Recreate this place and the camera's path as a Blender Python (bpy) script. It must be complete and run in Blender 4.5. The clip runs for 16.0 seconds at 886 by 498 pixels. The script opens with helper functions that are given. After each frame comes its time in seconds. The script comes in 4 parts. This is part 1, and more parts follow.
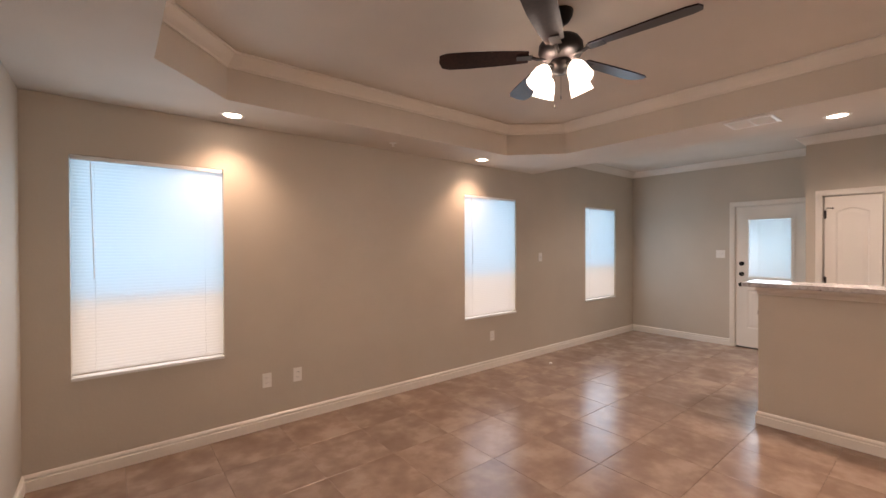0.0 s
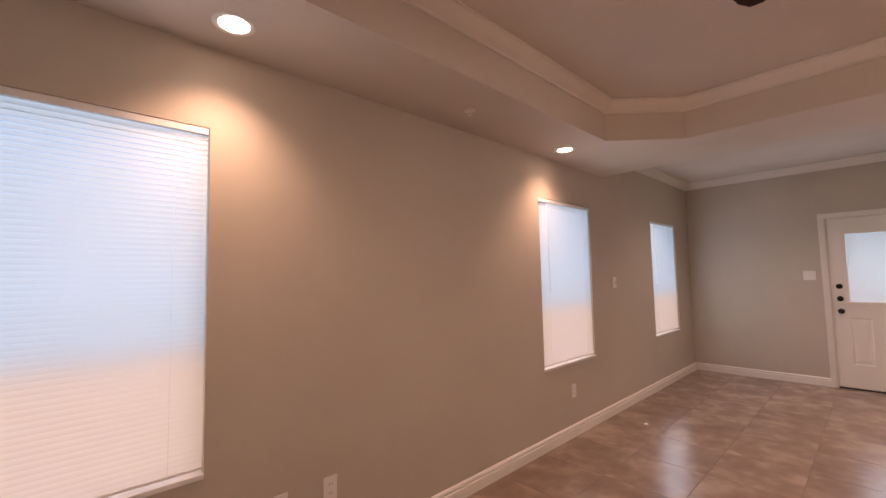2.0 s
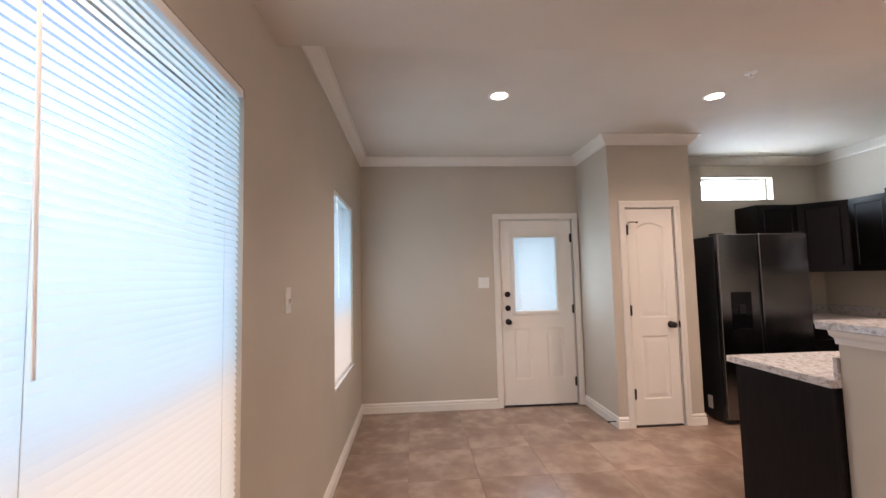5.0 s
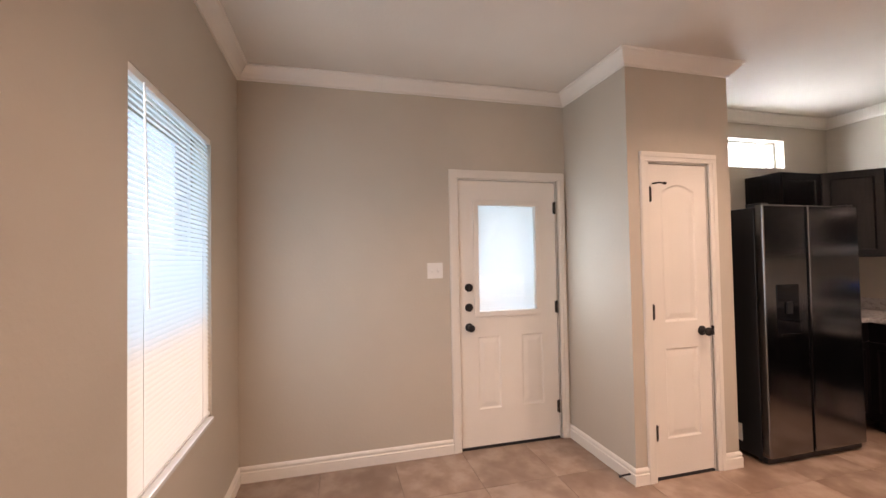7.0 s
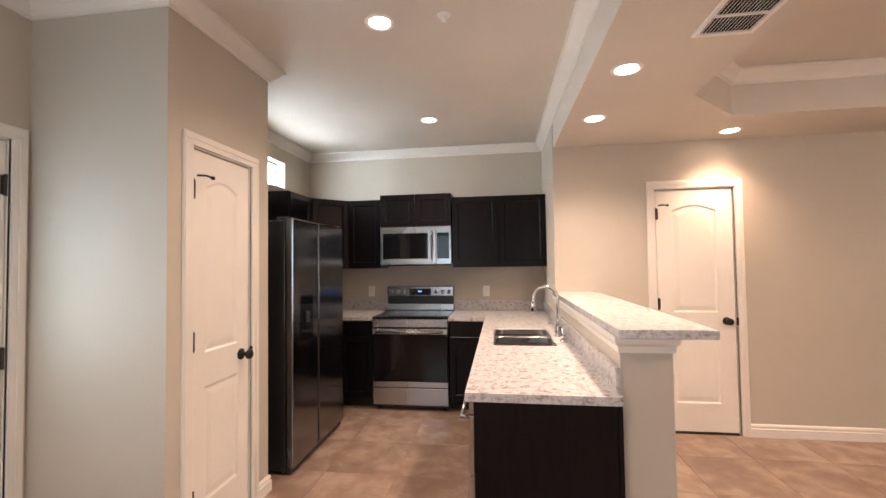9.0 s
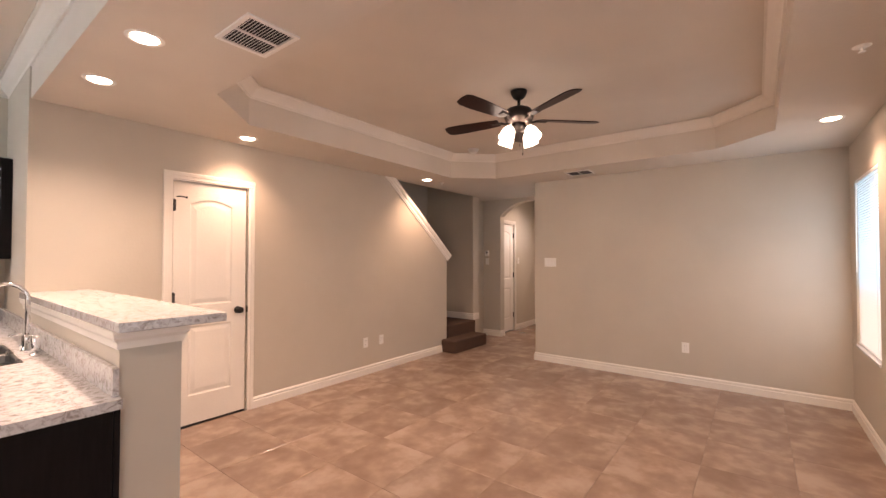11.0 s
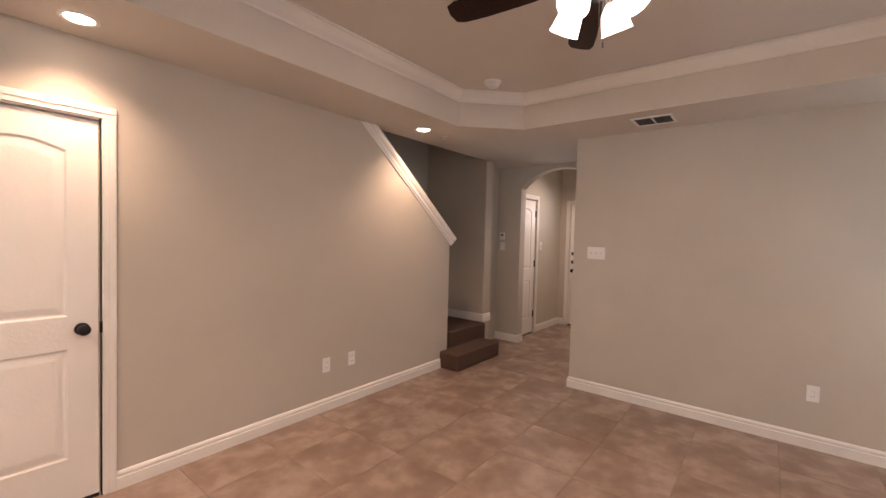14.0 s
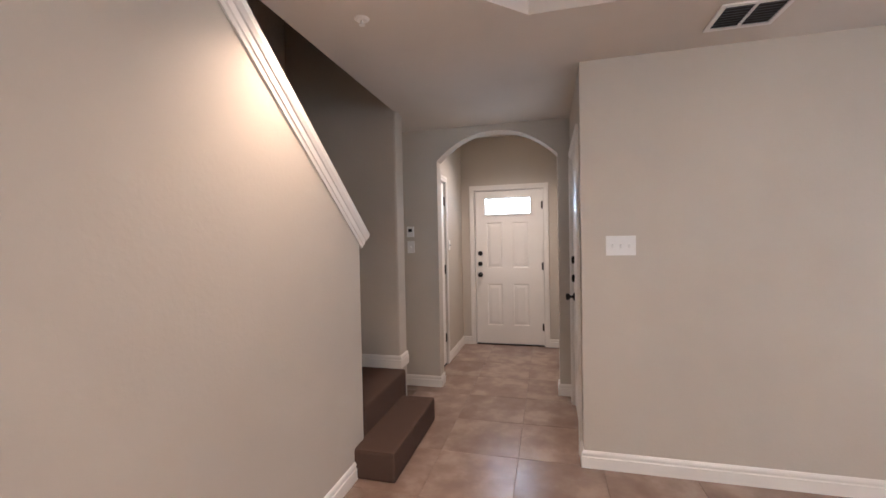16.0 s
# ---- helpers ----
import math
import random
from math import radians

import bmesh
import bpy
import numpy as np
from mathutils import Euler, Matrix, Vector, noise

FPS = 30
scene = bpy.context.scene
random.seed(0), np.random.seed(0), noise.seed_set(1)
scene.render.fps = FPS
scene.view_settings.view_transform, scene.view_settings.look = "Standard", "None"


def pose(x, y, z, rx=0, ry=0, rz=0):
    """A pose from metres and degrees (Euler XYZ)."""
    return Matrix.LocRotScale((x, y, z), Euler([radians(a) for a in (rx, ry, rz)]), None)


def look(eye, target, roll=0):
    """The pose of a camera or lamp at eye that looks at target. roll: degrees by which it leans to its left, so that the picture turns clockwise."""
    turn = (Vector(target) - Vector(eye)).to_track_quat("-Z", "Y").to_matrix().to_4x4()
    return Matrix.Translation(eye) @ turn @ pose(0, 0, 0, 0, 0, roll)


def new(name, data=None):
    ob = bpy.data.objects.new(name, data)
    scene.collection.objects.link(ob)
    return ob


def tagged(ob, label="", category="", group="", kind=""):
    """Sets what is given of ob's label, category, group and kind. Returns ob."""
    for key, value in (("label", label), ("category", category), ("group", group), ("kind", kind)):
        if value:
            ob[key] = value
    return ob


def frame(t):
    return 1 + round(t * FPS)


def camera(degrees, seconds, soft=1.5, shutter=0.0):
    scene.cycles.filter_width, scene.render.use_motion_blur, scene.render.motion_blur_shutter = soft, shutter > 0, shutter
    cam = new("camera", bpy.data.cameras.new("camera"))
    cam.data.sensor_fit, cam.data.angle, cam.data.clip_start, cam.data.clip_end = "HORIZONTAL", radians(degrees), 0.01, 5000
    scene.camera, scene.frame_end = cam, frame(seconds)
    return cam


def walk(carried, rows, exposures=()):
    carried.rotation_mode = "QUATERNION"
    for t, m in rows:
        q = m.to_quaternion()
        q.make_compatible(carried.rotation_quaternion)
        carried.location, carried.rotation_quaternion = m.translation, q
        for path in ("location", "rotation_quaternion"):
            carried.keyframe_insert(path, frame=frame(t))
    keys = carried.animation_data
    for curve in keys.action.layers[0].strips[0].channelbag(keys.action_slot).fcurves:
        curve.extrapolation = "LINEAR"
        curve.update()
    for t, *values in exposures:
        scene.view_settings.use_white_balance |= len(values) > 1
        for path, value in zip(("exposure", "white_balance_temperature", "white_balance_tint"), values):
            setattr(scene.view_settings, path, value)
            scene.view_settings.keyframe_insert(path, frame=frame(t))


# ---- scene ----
cam = camera(94.4, 16.0)

PATH = [
    (0, (1.818, -3.522, 1.486), (3.07, -1.963, 1.471), -0.2),
    (0.5, (1.757, -3.204, 1.435), (2.571, -1.377, 1.439), -0.6),
    (1, (1.768, -2.835, 1.462), (2.485, -0.968, 1.46), -1.7),
    (1.5, (1.845, -2.331, 1.451), (2.736, -0.541, 1.506), -1.8),
    (2, (2.015, -1.935, 1.417), (3.386, -0.485, 1.557), -1.2),
    (2.5, (2.332, -1.523, 1.394), (4.072, -0.556, 1.583), -2.1),
    (3, (2.679, -1.189, 1.375), (4.613, -0.712, 1.555), -2.1),
    (3.5, (3.069, -0.958, 1.379), (5.06, -0.824, 1.512), -1.8),
    (4, (3.497, -0.807, 1.395), (5.494, -0.804, 1.496), -1.9),
    (4.5, (3.949, -0.615, 1.451), (5.943, -0.711, 1.573), -1.8),
    (4.7, (4.144, -0.572, 1.422), (6.136, -0.692, 1.554), -1.5),
    (6.8, (5.817, -0.616, 1.412), (7.783, -0.975, 1.464), -2.6),
    (7, (5.953, -0.628, 1.432), (7.888, -1.133, 1.483), -1.0),
    (7.5, (6.35, -0.754, 1.421), (8.107, -1.704, 1.525), -1.0),
    (8, (6.398, -0.735, 1.43), (7.828, -2.13, 1.529), -0.7),
    (8.5, (6.495, -0.689, 1.435), (7.4, -2.47, 1.524), -0.7),
    (9, (6.671, -0.758, 1.449), (6.946, -2.737, 1.512), -0.8),
    (9.5, (6.685, -0.753, 1.441), (6.392, -2.731, 1.486), -0.5),
    (10, (6.691, -0.766, 1.44), (5.823, -2.568, 1.473), -0.1),
    (10.2, (6.699, -0.779, 1.435), (5.649, -2.481, 1.469), 0.1),
    (12.3, (6.383, -0.515, 1.371), (4.51, -1.218, 1.41), -0.9),
    (12.5, (6.301, -0.54, 1.392), (4.485, -1.377, 1.388), -0.4),
    (13, (6.041, -0.845, 1.39), (4.37, -1.941, 1.307), 1.2),
    (13.5, (5.695, -1.215, 1.437), (4.116, -2.44, 1.35), 2.0),
    (14, (5.338, -1.633, 1.473), (3.771, -2.873, 1.405), 1.5),
    (14.5, (5.013, -2.08, 1.481), (3.338, -3.172, 1.466), 0.9),
    (15, (4.689, -2.513, 1.475), (2.945, -3.492, 1.449), 0.0),
    (15.5, (4.403, -3.003, 1.411), (2.541, -3.73, 1.365), -0.6),
    (16, (3.973, -3.327, 1.386), (2.036, -3.821, 1.348), -1.1),
]
EXPOSURES = [
    (0.0, 1.0, 6700, 22),
    (0.5, 0.95, 6900, 26),
    (1.0, 0.95, 7000, 26),
    (1.5, 0.7, 7200, 28),
    (2.5, 0.8, 7500, 46),
    (3.0, 1.0, 7300, 38),
    (3.5, 1.15, 6900, 26),
    (4.5, 1.15, 6400, 21),
    (7.0, 1.4, 7400, 30),
    (8.0, 1.45, 7300, 30),
    (9.0, 1.45, 7000, 23),
    (10.0, 1.65, 6900, 21),
    (12.5, 0.95, 8200, 47),
    (13.0, 1.05, 8300, 48),
    (13.5, 1.1, 7500, 34),
    (14.0, 1.2, 6600, 23),
    (15.0, 1.45, 5700, 15),
    (16.0, 1.6, 5650, 16),
]
walk(cam, [(t, look(eye, target, roll)) for t, eye, target, roll in PATH], EXPOSURES)

# ---- light and sky ----
world = bpy.data.worlds.new("world")
scene.world = world
world.use_nodes = True
wn = world.node_tree.nodes
sky = wn.new("ShaderNodeTexSky")
sky.sky_type, sky.sun_disc = "NISHITA", False
sky.sun_elevation, sky.sun_rotation = radians(49.6), radians(168.7)
world.node_tree.links.new(sky.outputs[0], wn["Background"].inputs[0])
wn["Background"].inputs[1].default_value = 0.15
sun = new("sun", bpy.data.lights.new("sun", "SUN"))
sun.data.energy, sun.data.angle, sun.data.color = 2.0, radians(0.5), (1.0, 0.95, 0.88)
sun.matrix_basis = look((4 + 4, -20, 24), (4, 0, 0))

WARM = (1.0, 0.82, 0.66)
DOWNLIGHTS = [(2.50, -0.24, 2.44), (5.01, -0.24, 2.44), (4.88, -4.20, 2.44), (2.47, -4.17, 2.44),
              (6.00, -2.98, 2.44), (6.00, -3.73, 2.44), (7.32, -1.22, 2.74), (7.29, -2.86, 2.74), (7.29, -4.40, 2.74), (-0.50, -3.80, 2.74)]
SPOT_POWER = 36.0
for x, y, z in DOWNLIGHTS:
    lamp = new("downlight_lamp", bpy.data.lights.new("downlight_lamp", "SPOT"))
    near_wall = y > -0.5 or -4.3 < y < -4.1
    lamp.data.energy, lamp.data.color = (24.0, (1.0, 0.72, 0.50)) if near_wall else (SPOT_POWER if x > 0 else 34.0, WARM)
    lamp.data.spot_size, lamp.data.spot_blend, lamp.data.shadow_soft_size = radians(122 if near_wall else 136), 1.0, 0.06
    lamp.location = (x, y, z - 0.03)
WINDOWS = [(1.60, 2.48), (4.965, 5.85), (7.436, 8.32)]
for (x0, x1), gain in zip(WINDOWS, (2.1, 1.9, 1.8)):
    for z, height, power, color in ((1.60, 0.92, 1.0 * gain, (0.36, 0.72, 1.0)), (0.885, 0.48, 0.37 * gain, (1.0, 0.88, 0.72))):
        lamp = new("window_daylight", bpy.data.lights.new("window_daylight", "AREA"))
        lamp.data.shape, lamp.data.size, lamp.data.size_y = "RECTANGLE", x1 - x0 - 0.02, height
        lamp.data.energy, lamp.data.color = power, color
        lamp.matrix_basis = look(((x0 + x1) / 2, 0.088, z), ((x0 + x1) / 2, -3, z))
OPENINGS = [  # place, way it faces, width, height, power, colour: back door (behind its shade and before it), high window, front door, hall door, blinds
    ((9.3, -1.92, 1.44), (-1, 0, 0), 0.5, 0.85, 2.3, (0.36, 0.74, 1.0)),
    ((8.902, -1.918, 1.435), (-1, 0, 0), 0.46, 0.80, 2.7, (0.62, 0.87, 1.0)),
    ((9.08, -4.36, 2.3775), (-1, 0, 0), 0.85, 0.24, 9.5, (0.70, 0.91, 1.0)),
    ((-1.475, -3.833, 1.83), (1, 0, 0), 0.58, 0.20, 0.5, (0.62, 0.87, 1.0)),
    ((0.80, -3.10, 1.64), (0, -1, 0.3), 0.18, 0.51, 0.45, (0.62, 0.87, 1.0)),
    ((2.04, 0.002, 1.36), (0, -1, 0), 0.86, 1.38, 2.6, (0.72, 0.90, 1.0)),
    ((5.407, 0.002, 1.36), (0, -1, 0), 0.86, 1.38, 1.8, (0.72, 0.90, 1.0)),
    ((7.878, 0.002, 1.36), (0, -1, 0), 0.86, 1.38, 4.3, (0.62, 0.86, 1.0)),
]
for place, way, sx, sy, power, color in OPENINGS:
    lamp = new("window_daylight", bpy.data.lights.new("window_daylight", "AREA"))
    lamp.data.shape, lamp.data.size, lamp.data.size_y = "RECTANGLE", sx, sy
    lamp.data.energy, lamp.data.color = power, color
    lamp.matrix_basis = look(place, tuple(p + w for p, w in zip(place, way)))


# ---- materials ----
def material(name, color, rough=0.5, metal=0.0, spec=0.5):
    m = bpy.data.materials.new(name)
    m.use_nodes = True
    b = m.node_tree.nodes["Principled BSDF"]
    b.inputs["Base Color"].default_value = (*color, 1)
    b.inputs["Roughness"].default_value = rough
    b.inputs["Metallic"].default_value = metal
    b.inputs["Specular IOR Level"].default_value = spec
    return m, m.node_tree.nodes, m.node_tree.links, b


def noise_node(nodes, links, scale, detail=4, rough=0.55, coords="Object", stretch=None):
    co = nodes.new("ShaderNodeTexCoord")
    n = nodes.new("ShaderNodeTexNoise")
    n.inputs["Scale"].default_value, n.inputs["Detail"].default_value, n.inputs["Roughness"].default_value = scale, detail, rough
    if stretch:
        mp = nodes.new("ShaderNodeMapping")
        mp.inputs["Scale"].default_value = stretch
        links.new(co.outputs[coords], mp.inputs[0])
        links.new(mp.outputs[0], n.inputs["Vector"])
    else:
        links.new(co.outputs[coords], n.inputs["Vector"])
    return n


def ramp(nodes, links, source, stops):
    r = nodes.new("ShaderNodeValToRGB")
    e = r.color_ramp.elements
    while len(e) < len(stops):
        e.new(0.5)
    for el, (p, c) in zip(e, stops):
        el.position, el.color = p, (*c, 1)
    links.new(source, r.inputs[0])
    return r


def bump(nodes, links, b, source, strength, distance):
    n = nodes.new("ShaderNodeBump")
    n.inputs["Strength"].default_value, n.inputs["Distance"].default_value = strength, distance
    links.new(source, n.inputs["Height"])
    links.new(n.outputs[0], b.inputs["Normal"])
    return n


def tint(c, k):
    return tuple(min(1.0, v * k) for v in c)


def textured_paint(name, color, rough=0.65, relief=0.5, scale=45):
    """Rolled paint on sprayed drywall: knocked-down blobs and faint unevenness."""
    m, n, l, b = material(name, color, rough)
    big = noise_node(n, l, 1.3, 3)
    r = ramp(n, l, big.outputs[0], [(0.3, tint(color, 0.95)), (0.7, tint(color, 1.04))])
    l.new(r.outputs[0], b.inputs["Base Color"])
    fine = noise_node(n, l, scale, 3, 0.5)
    k = ramp(n, l, fine.outputs[0], [(0.45, (0, 0, 0)), (0.62, (1, 1, 1))])
    bump(n, l, b, k.outputs[0], relief, 0.002)
    return m


WALL = (0.525, 0.465, 0.385)
wall_paint = textured_paint("wall_paint", WALL, relief=0.09)
ceiling_paint = textured_paint("ceiling_paint", (0.64, 0.58, 0.505), 0.8, 0.12, 45)
trim_paint = textured_paint("trim_paint", (0.78, 0.73, 0.66), 0.35, 0.08, 30)
door_paint = textured_paint("door_paint", (0.80, 0.75, 0.68), 0.38, 0.12, 60)
white_plastic = textured_paint("white_plastic", (0.80, 0.78, 0.74), 0.35, 0.03, 40)
vinyl = textured_paint("window_vinyl", (0.82, 0.82, 0.80), 0.4, 0.03, 40)
sill_stone = textured_paint("sill_stone", (0.80, 0.80, 0.79), 0.25, 0.03, 40)
bronze = textured_paint("oiled_bronze", (0.014, 0.011, 0.010), 0.45, 0.05, 60)
bronze.node_tree.nodes["Principled BSDF"].inputs["Specular IOR Level"].default_value = 0.25
hinge_metal = material("hinge_metal", (0.05, 0.042, 0.036), 0.4, 0.8)[0]
# near-black: colours in the shade of gaps and slots; also toe kicks, screen
dark_gap = material("dark_gap", (0.015, 0.013, 0.012), 0.8)[0]
rubber = material("black_rubber", (0.02, 0.02, 0.02), 0.6)[0]
black_glass = material("black_glass", (0.004, 0.004, 0.005), 0.06, spec=0.28)[0]
chrome = material("chrome", (0.75, 0.75, 0.76), 0.1, 1.0)[0]
black_plastic = textured_paint("black_plastic", (0.012, 0.012, 0.013), 0.35, 0.05, 80)


def metal_sheet(name, color, rough):
    m, n, l, b = material(name, color, rough, 1.0)
    g = noise_node(n, l, 2, 3, 0.5, stretch=(1, 1, 0.4))
    r = ramp(n, l, g.outputs[0], [(0.3, (rough * 0.9,) * 3), (0.7, (rough * 1.12,) * 3)])
    l.new(r.outputs[0], b.inputs["Roughness"])
    return m


steel = metal_sheet("brushed_steel", (0.42, 0.41, 0.40), 0.27)
dark_steel = metal_sheet("dark_steel", (0.24, 0.235, 0.24), 0.19)
# pale vent slats lying in shadow: the shade is put into this grey
slat_shaded = textured_paint("shaded_slat_grey", (0.13, 0.13, 0.135), 0.5, 0.03, 50)


def wood_dark(name="espresso_wood", color=(0.0048, 0.0036, 0.0040)):
    m, n, l, b = material(name, color, 0.30, spec=0.17)
    g = noise_node(n, l, 9, 6, 0.6, stretch=(6, 6, 0.6))
    r = ramp(n, l, g.outputs[0], [(0.3, tint(color, 0.6)), (0.7, tint(color, 1.7))])
    l.new(r.outputs[0], b.inputs["Base Color"])
    bump(n, l, b, g.outputs[0], 0.06, 0.001)
    return m


cabinet_wood = wood_dark()
fan_wood = wood_dark("fan_blade_wood", (0.020, 0.009, 0.007))


def tile_material():
    m, n, l, b = material("floor_tile", (0.2, 0.12, 0.08), 0.3)
    info = n.new("ShaderNodeObjectInfo")
    co = n.new("ShaderNodeTexCoord")
    sh = n.new("ShaderNodeVectorMath")
    sh.operation = "MULTIPLY_ADD"
    comb = n.new("ShaderNodeCombineXYZ")
    for k in range(3):
        l.new(info.outputs["Random"], comb.inputs[k])
    l.new(comb.outputs[0], sh.inputs[0])
    sh.inputs[1].default_value = (37, 91, 53)
    l.new(co.outputs["Object"], sh.inputs[2])
    cloud = n.new("ShaderNodeTexNoise")
    cloud.inputs["Scale"].default_value, cloud.inputs["Detail"].default_value, cloud.inputs["Roughness"].default_value = 3.4, 7, 0.52
    cloud.inputs["Distortion"].default_value = 0.15
    l.new(sh.outputs[0], cloud.inputs["Vector"])
    patch = n.new("ShaderNodeTexNoise")
    patch.inputs["Scale"].default_value, patch.inputs["Detail"].default_value, patch.inputs["Roughness"].default_value = 9, 4, 0.5
    l.new(sh.outputs[0], patch.inputs["Vector"])
    both = n.new("ShaderNodeMix")
    both.inputs["Factor"].default_value = 0.33
    l.new(cloud.outputs[0], both.inputs[2])
    l.new(patch.outputs[0], both.inputs[3])
    r = ramp(n, l, both.outputs[0], [(0.36, (0.225, 0.146, 0.105)), (0.46, (0.258, 0.172, 0.126)), (0.52, (0.288, 0.198, 0.148)), (0.57, (0.325, 0.232, 0.176)), (0.64, (0.36, 0.265, 0.205))])
    hsv = n.new("ShaderNodeHueSaturation")
    mp = n.new("ShaderNodeMapRange")
    mp.inputs["To Min"].default_value, mp.inputs["To Max"].default_value = 0.93, 1.07
    l.new(info.outputs["Random"], mp.inputs[0])
    l.new(mp.outputs[0], hsv.inputs["Value"])
    l.new(r.outputs[0], hsv.inputs["Color"])
    l.new(hsv.outputs[0], b.inputs["Base Color"])
    fine = n.new("ShaderNodeTexNoise")
    fine.inputs["Scale"].default_value, fine.inputs["Detail"].default_value = 9, 2
    l.new(sh.outputs[0], fine.inputs["Vector"])
    rr = ramp(n, l, fine.outputs[0], [(0.3, (0.21,) * 3), (0.7, (0.27,) * 3)])
    l.new(rr.outputs[0], b.inputs["Roughness"])
    return m


tile_mat = tile_material()
grout = textured_paint("grout", (0.235, 0.162, 0.12), 0.85, 0.2, 200)


def granite_material():
    m, n, l, b = material("granite", (0.6, 0.57, 0.53), 0.16)
    a = noise_node(n, l, 33, 8, 0.70)
    a.inputs["Distortion"].default_value = 0.8
    r = ramp(n, l, a.outputs[0], [(0.33, (0.22, 0.20, 0.19)), (0.41, (0.37, 0.33, 0.31)), (0.47, (0.50, 0.475, 0.46)), (0.60, (0.585, 0.565, 0.555))])
    v = n.new("ShaderNodeTexVoronoi")
    v.inputs["Scale"].default_value = 110
    co = n.new("ShaderNodeTexCoord")
    l.new(co.outputs["Object"], v.inputs["Vector"])
    r2 = ramp(n, l, v.outputs["Color"], [(0.10, (0.25, 0.22, 0.21)), (0.24, (0.95, 0.94, 0.93)), (1.0, (1, 1, 1))])
    mix = n.new("ShaderNodeMix")
    mix.data_type, mix.blend_type = "RGBA", "MULTIPLY"
    mix.inputs["Factor"].default_value = 0.35
    l.new(r.outputs[0], mix.inputs[6])
    l.new(r2.outputs[0], mix.inputs[7])
    l.new(mix.outputs[2], b.inputs["Base Color"])
    return m


granite = granite_material()


def carpet_material():
    m, n, l, b = material("carpet", (0.12, 0.07, 0.05), 0.95, spec=0.1)
    a = noise_node(n, l, 260, 3)
    r = ramp(n, l, a.outputs[0], [(0.3, (0.055, 0.033, 0.024)), (0.7, (0.150, 0.092, 0.068))])
    l.new(r.outputs[0], b.inputs["Base Color"])
    bump(n, l, b, a.outputs[0], 0.8, 0.006)
    return m


carpet = carpet_material()


def glow(name, color, strength):
    m, n, l, b = material(name, color, 0.3)
    b.inputs["Emission Color"].default_value = (*color, 1)
    b.inputs["Emission Strength"].default_value = strength
    return m


lamp_glow = glow("lamp_glow", (1.0, 0.84, 0.66), 9.0)
shade_glow = glow("lit_frosted_glass", (1.0, 0.88, 0.74), 2.7)
sky_glow = glow("hazy_sky", (0.80, 0.92, 1.0), 2.6)
display_glow = glow("display_glow", (0.05, 0.25, 1.0), 2.0)


def glass_material(name, rough=0.0):
    m, n, l, b = material(name, (1, 1, 1), rough)
    b.inputs["Transmission Weight"].default_value = 1.0
    b.inputs["IOR"].default_value = 1.45
    return m


glass = glass_material("window_glass")


def slat_material():
    m, n, l, b = material("blind_slat", (0.86, 0.85, 0.82), 0.5)
    t = n.new("ShaderNodeBsdfTranslucent")
    t.inputs[0].default_value = (0.86, 0.86, 0.84, 1)
    mix = n.new("ShaderNodeMixShader")
    mix.inputs[0].default_value = 0.62
    l.new(b.outputs[0], mix.inputs[1])
    l.new(t.outputs[0], mix.inputs[2])
    l.new(mix.outputs[0], n["Material Output"].inputs[0])
    return m


slat_mat = slat_material()
fence_wood = textured_paint("fence_wood", (0.36, 0.25, 0.16), 0.8, 0.3, 25)
grass_mat = textured_paint("lawn", (0.07, 0.10, 0.035), 0.9, 0.6, 30)
brick_mat = textured_paint("exterior_render", (0.45, 0.40, 0.34), 0.8, 0.4, 40)


# ---- mesh helpers ----
def bx(bm, x0, x1, y0, y1, z0, z1, bev=0.0):
    vs = [bm.verts.new((x, y, z)) for x in (x0, x1) for y in (y0, y1) for z in (z0, z1)]
    fs = [bm.faces.new([vs[i] for i in q]) for q in ((0, 1, 3, 2), (4, 6, 7, 5), (0, 4, 5, 1), (2, 3, 7, 6), (0, 2, 6, 4), (1, 5, 7, 3))]
    if bev:
        es = list({e for f in fs for e in f.edges})
        bmesh.ops.bevel(bm, geom=es, offset=bev, segments=2, affect="EDGES", profile=0.6)
    return bm


def cyl(bm, c, r, h, axis="z", seg=24, r2=None):
    rot = {"z": Matrix(), "x": Matrix.Rotation(radians(90), 4, "Y"), "y": Matrix.Rotation(radians(90), 4, "X")}[axis]
    bmesh.ops.create_cone(bm, cap_ends=True, segments=seg, radius1=r, radius2=r if r2 is None else r2, depth=h, matrix=Matrix.Translation(c) @ rot)
    return bm


def lathe(bm, profile, m=Matrix(), seg=24, caps=True):
    """Turns (radius, height) pairs round z."""
    rings = []
    for r, z in profile:
        rings.append([bm.verts.new(m @ Vector((r * math.cos(2 * math.pi * k / seg), r * math.sin(2 * math.pi * k / seg), z))) for k in range(seg)])
    for a, b in zip(rings, rings[1:]):
        for k in range(seg):
            bm.faces.new((a[k], a[(k + 1) % seg], b[(k + 1) % seg], b[k]))
    if caps:
        bm.faces.new(rings[0][::-1])
        bm.faces.new(rings[-1])
    return bm


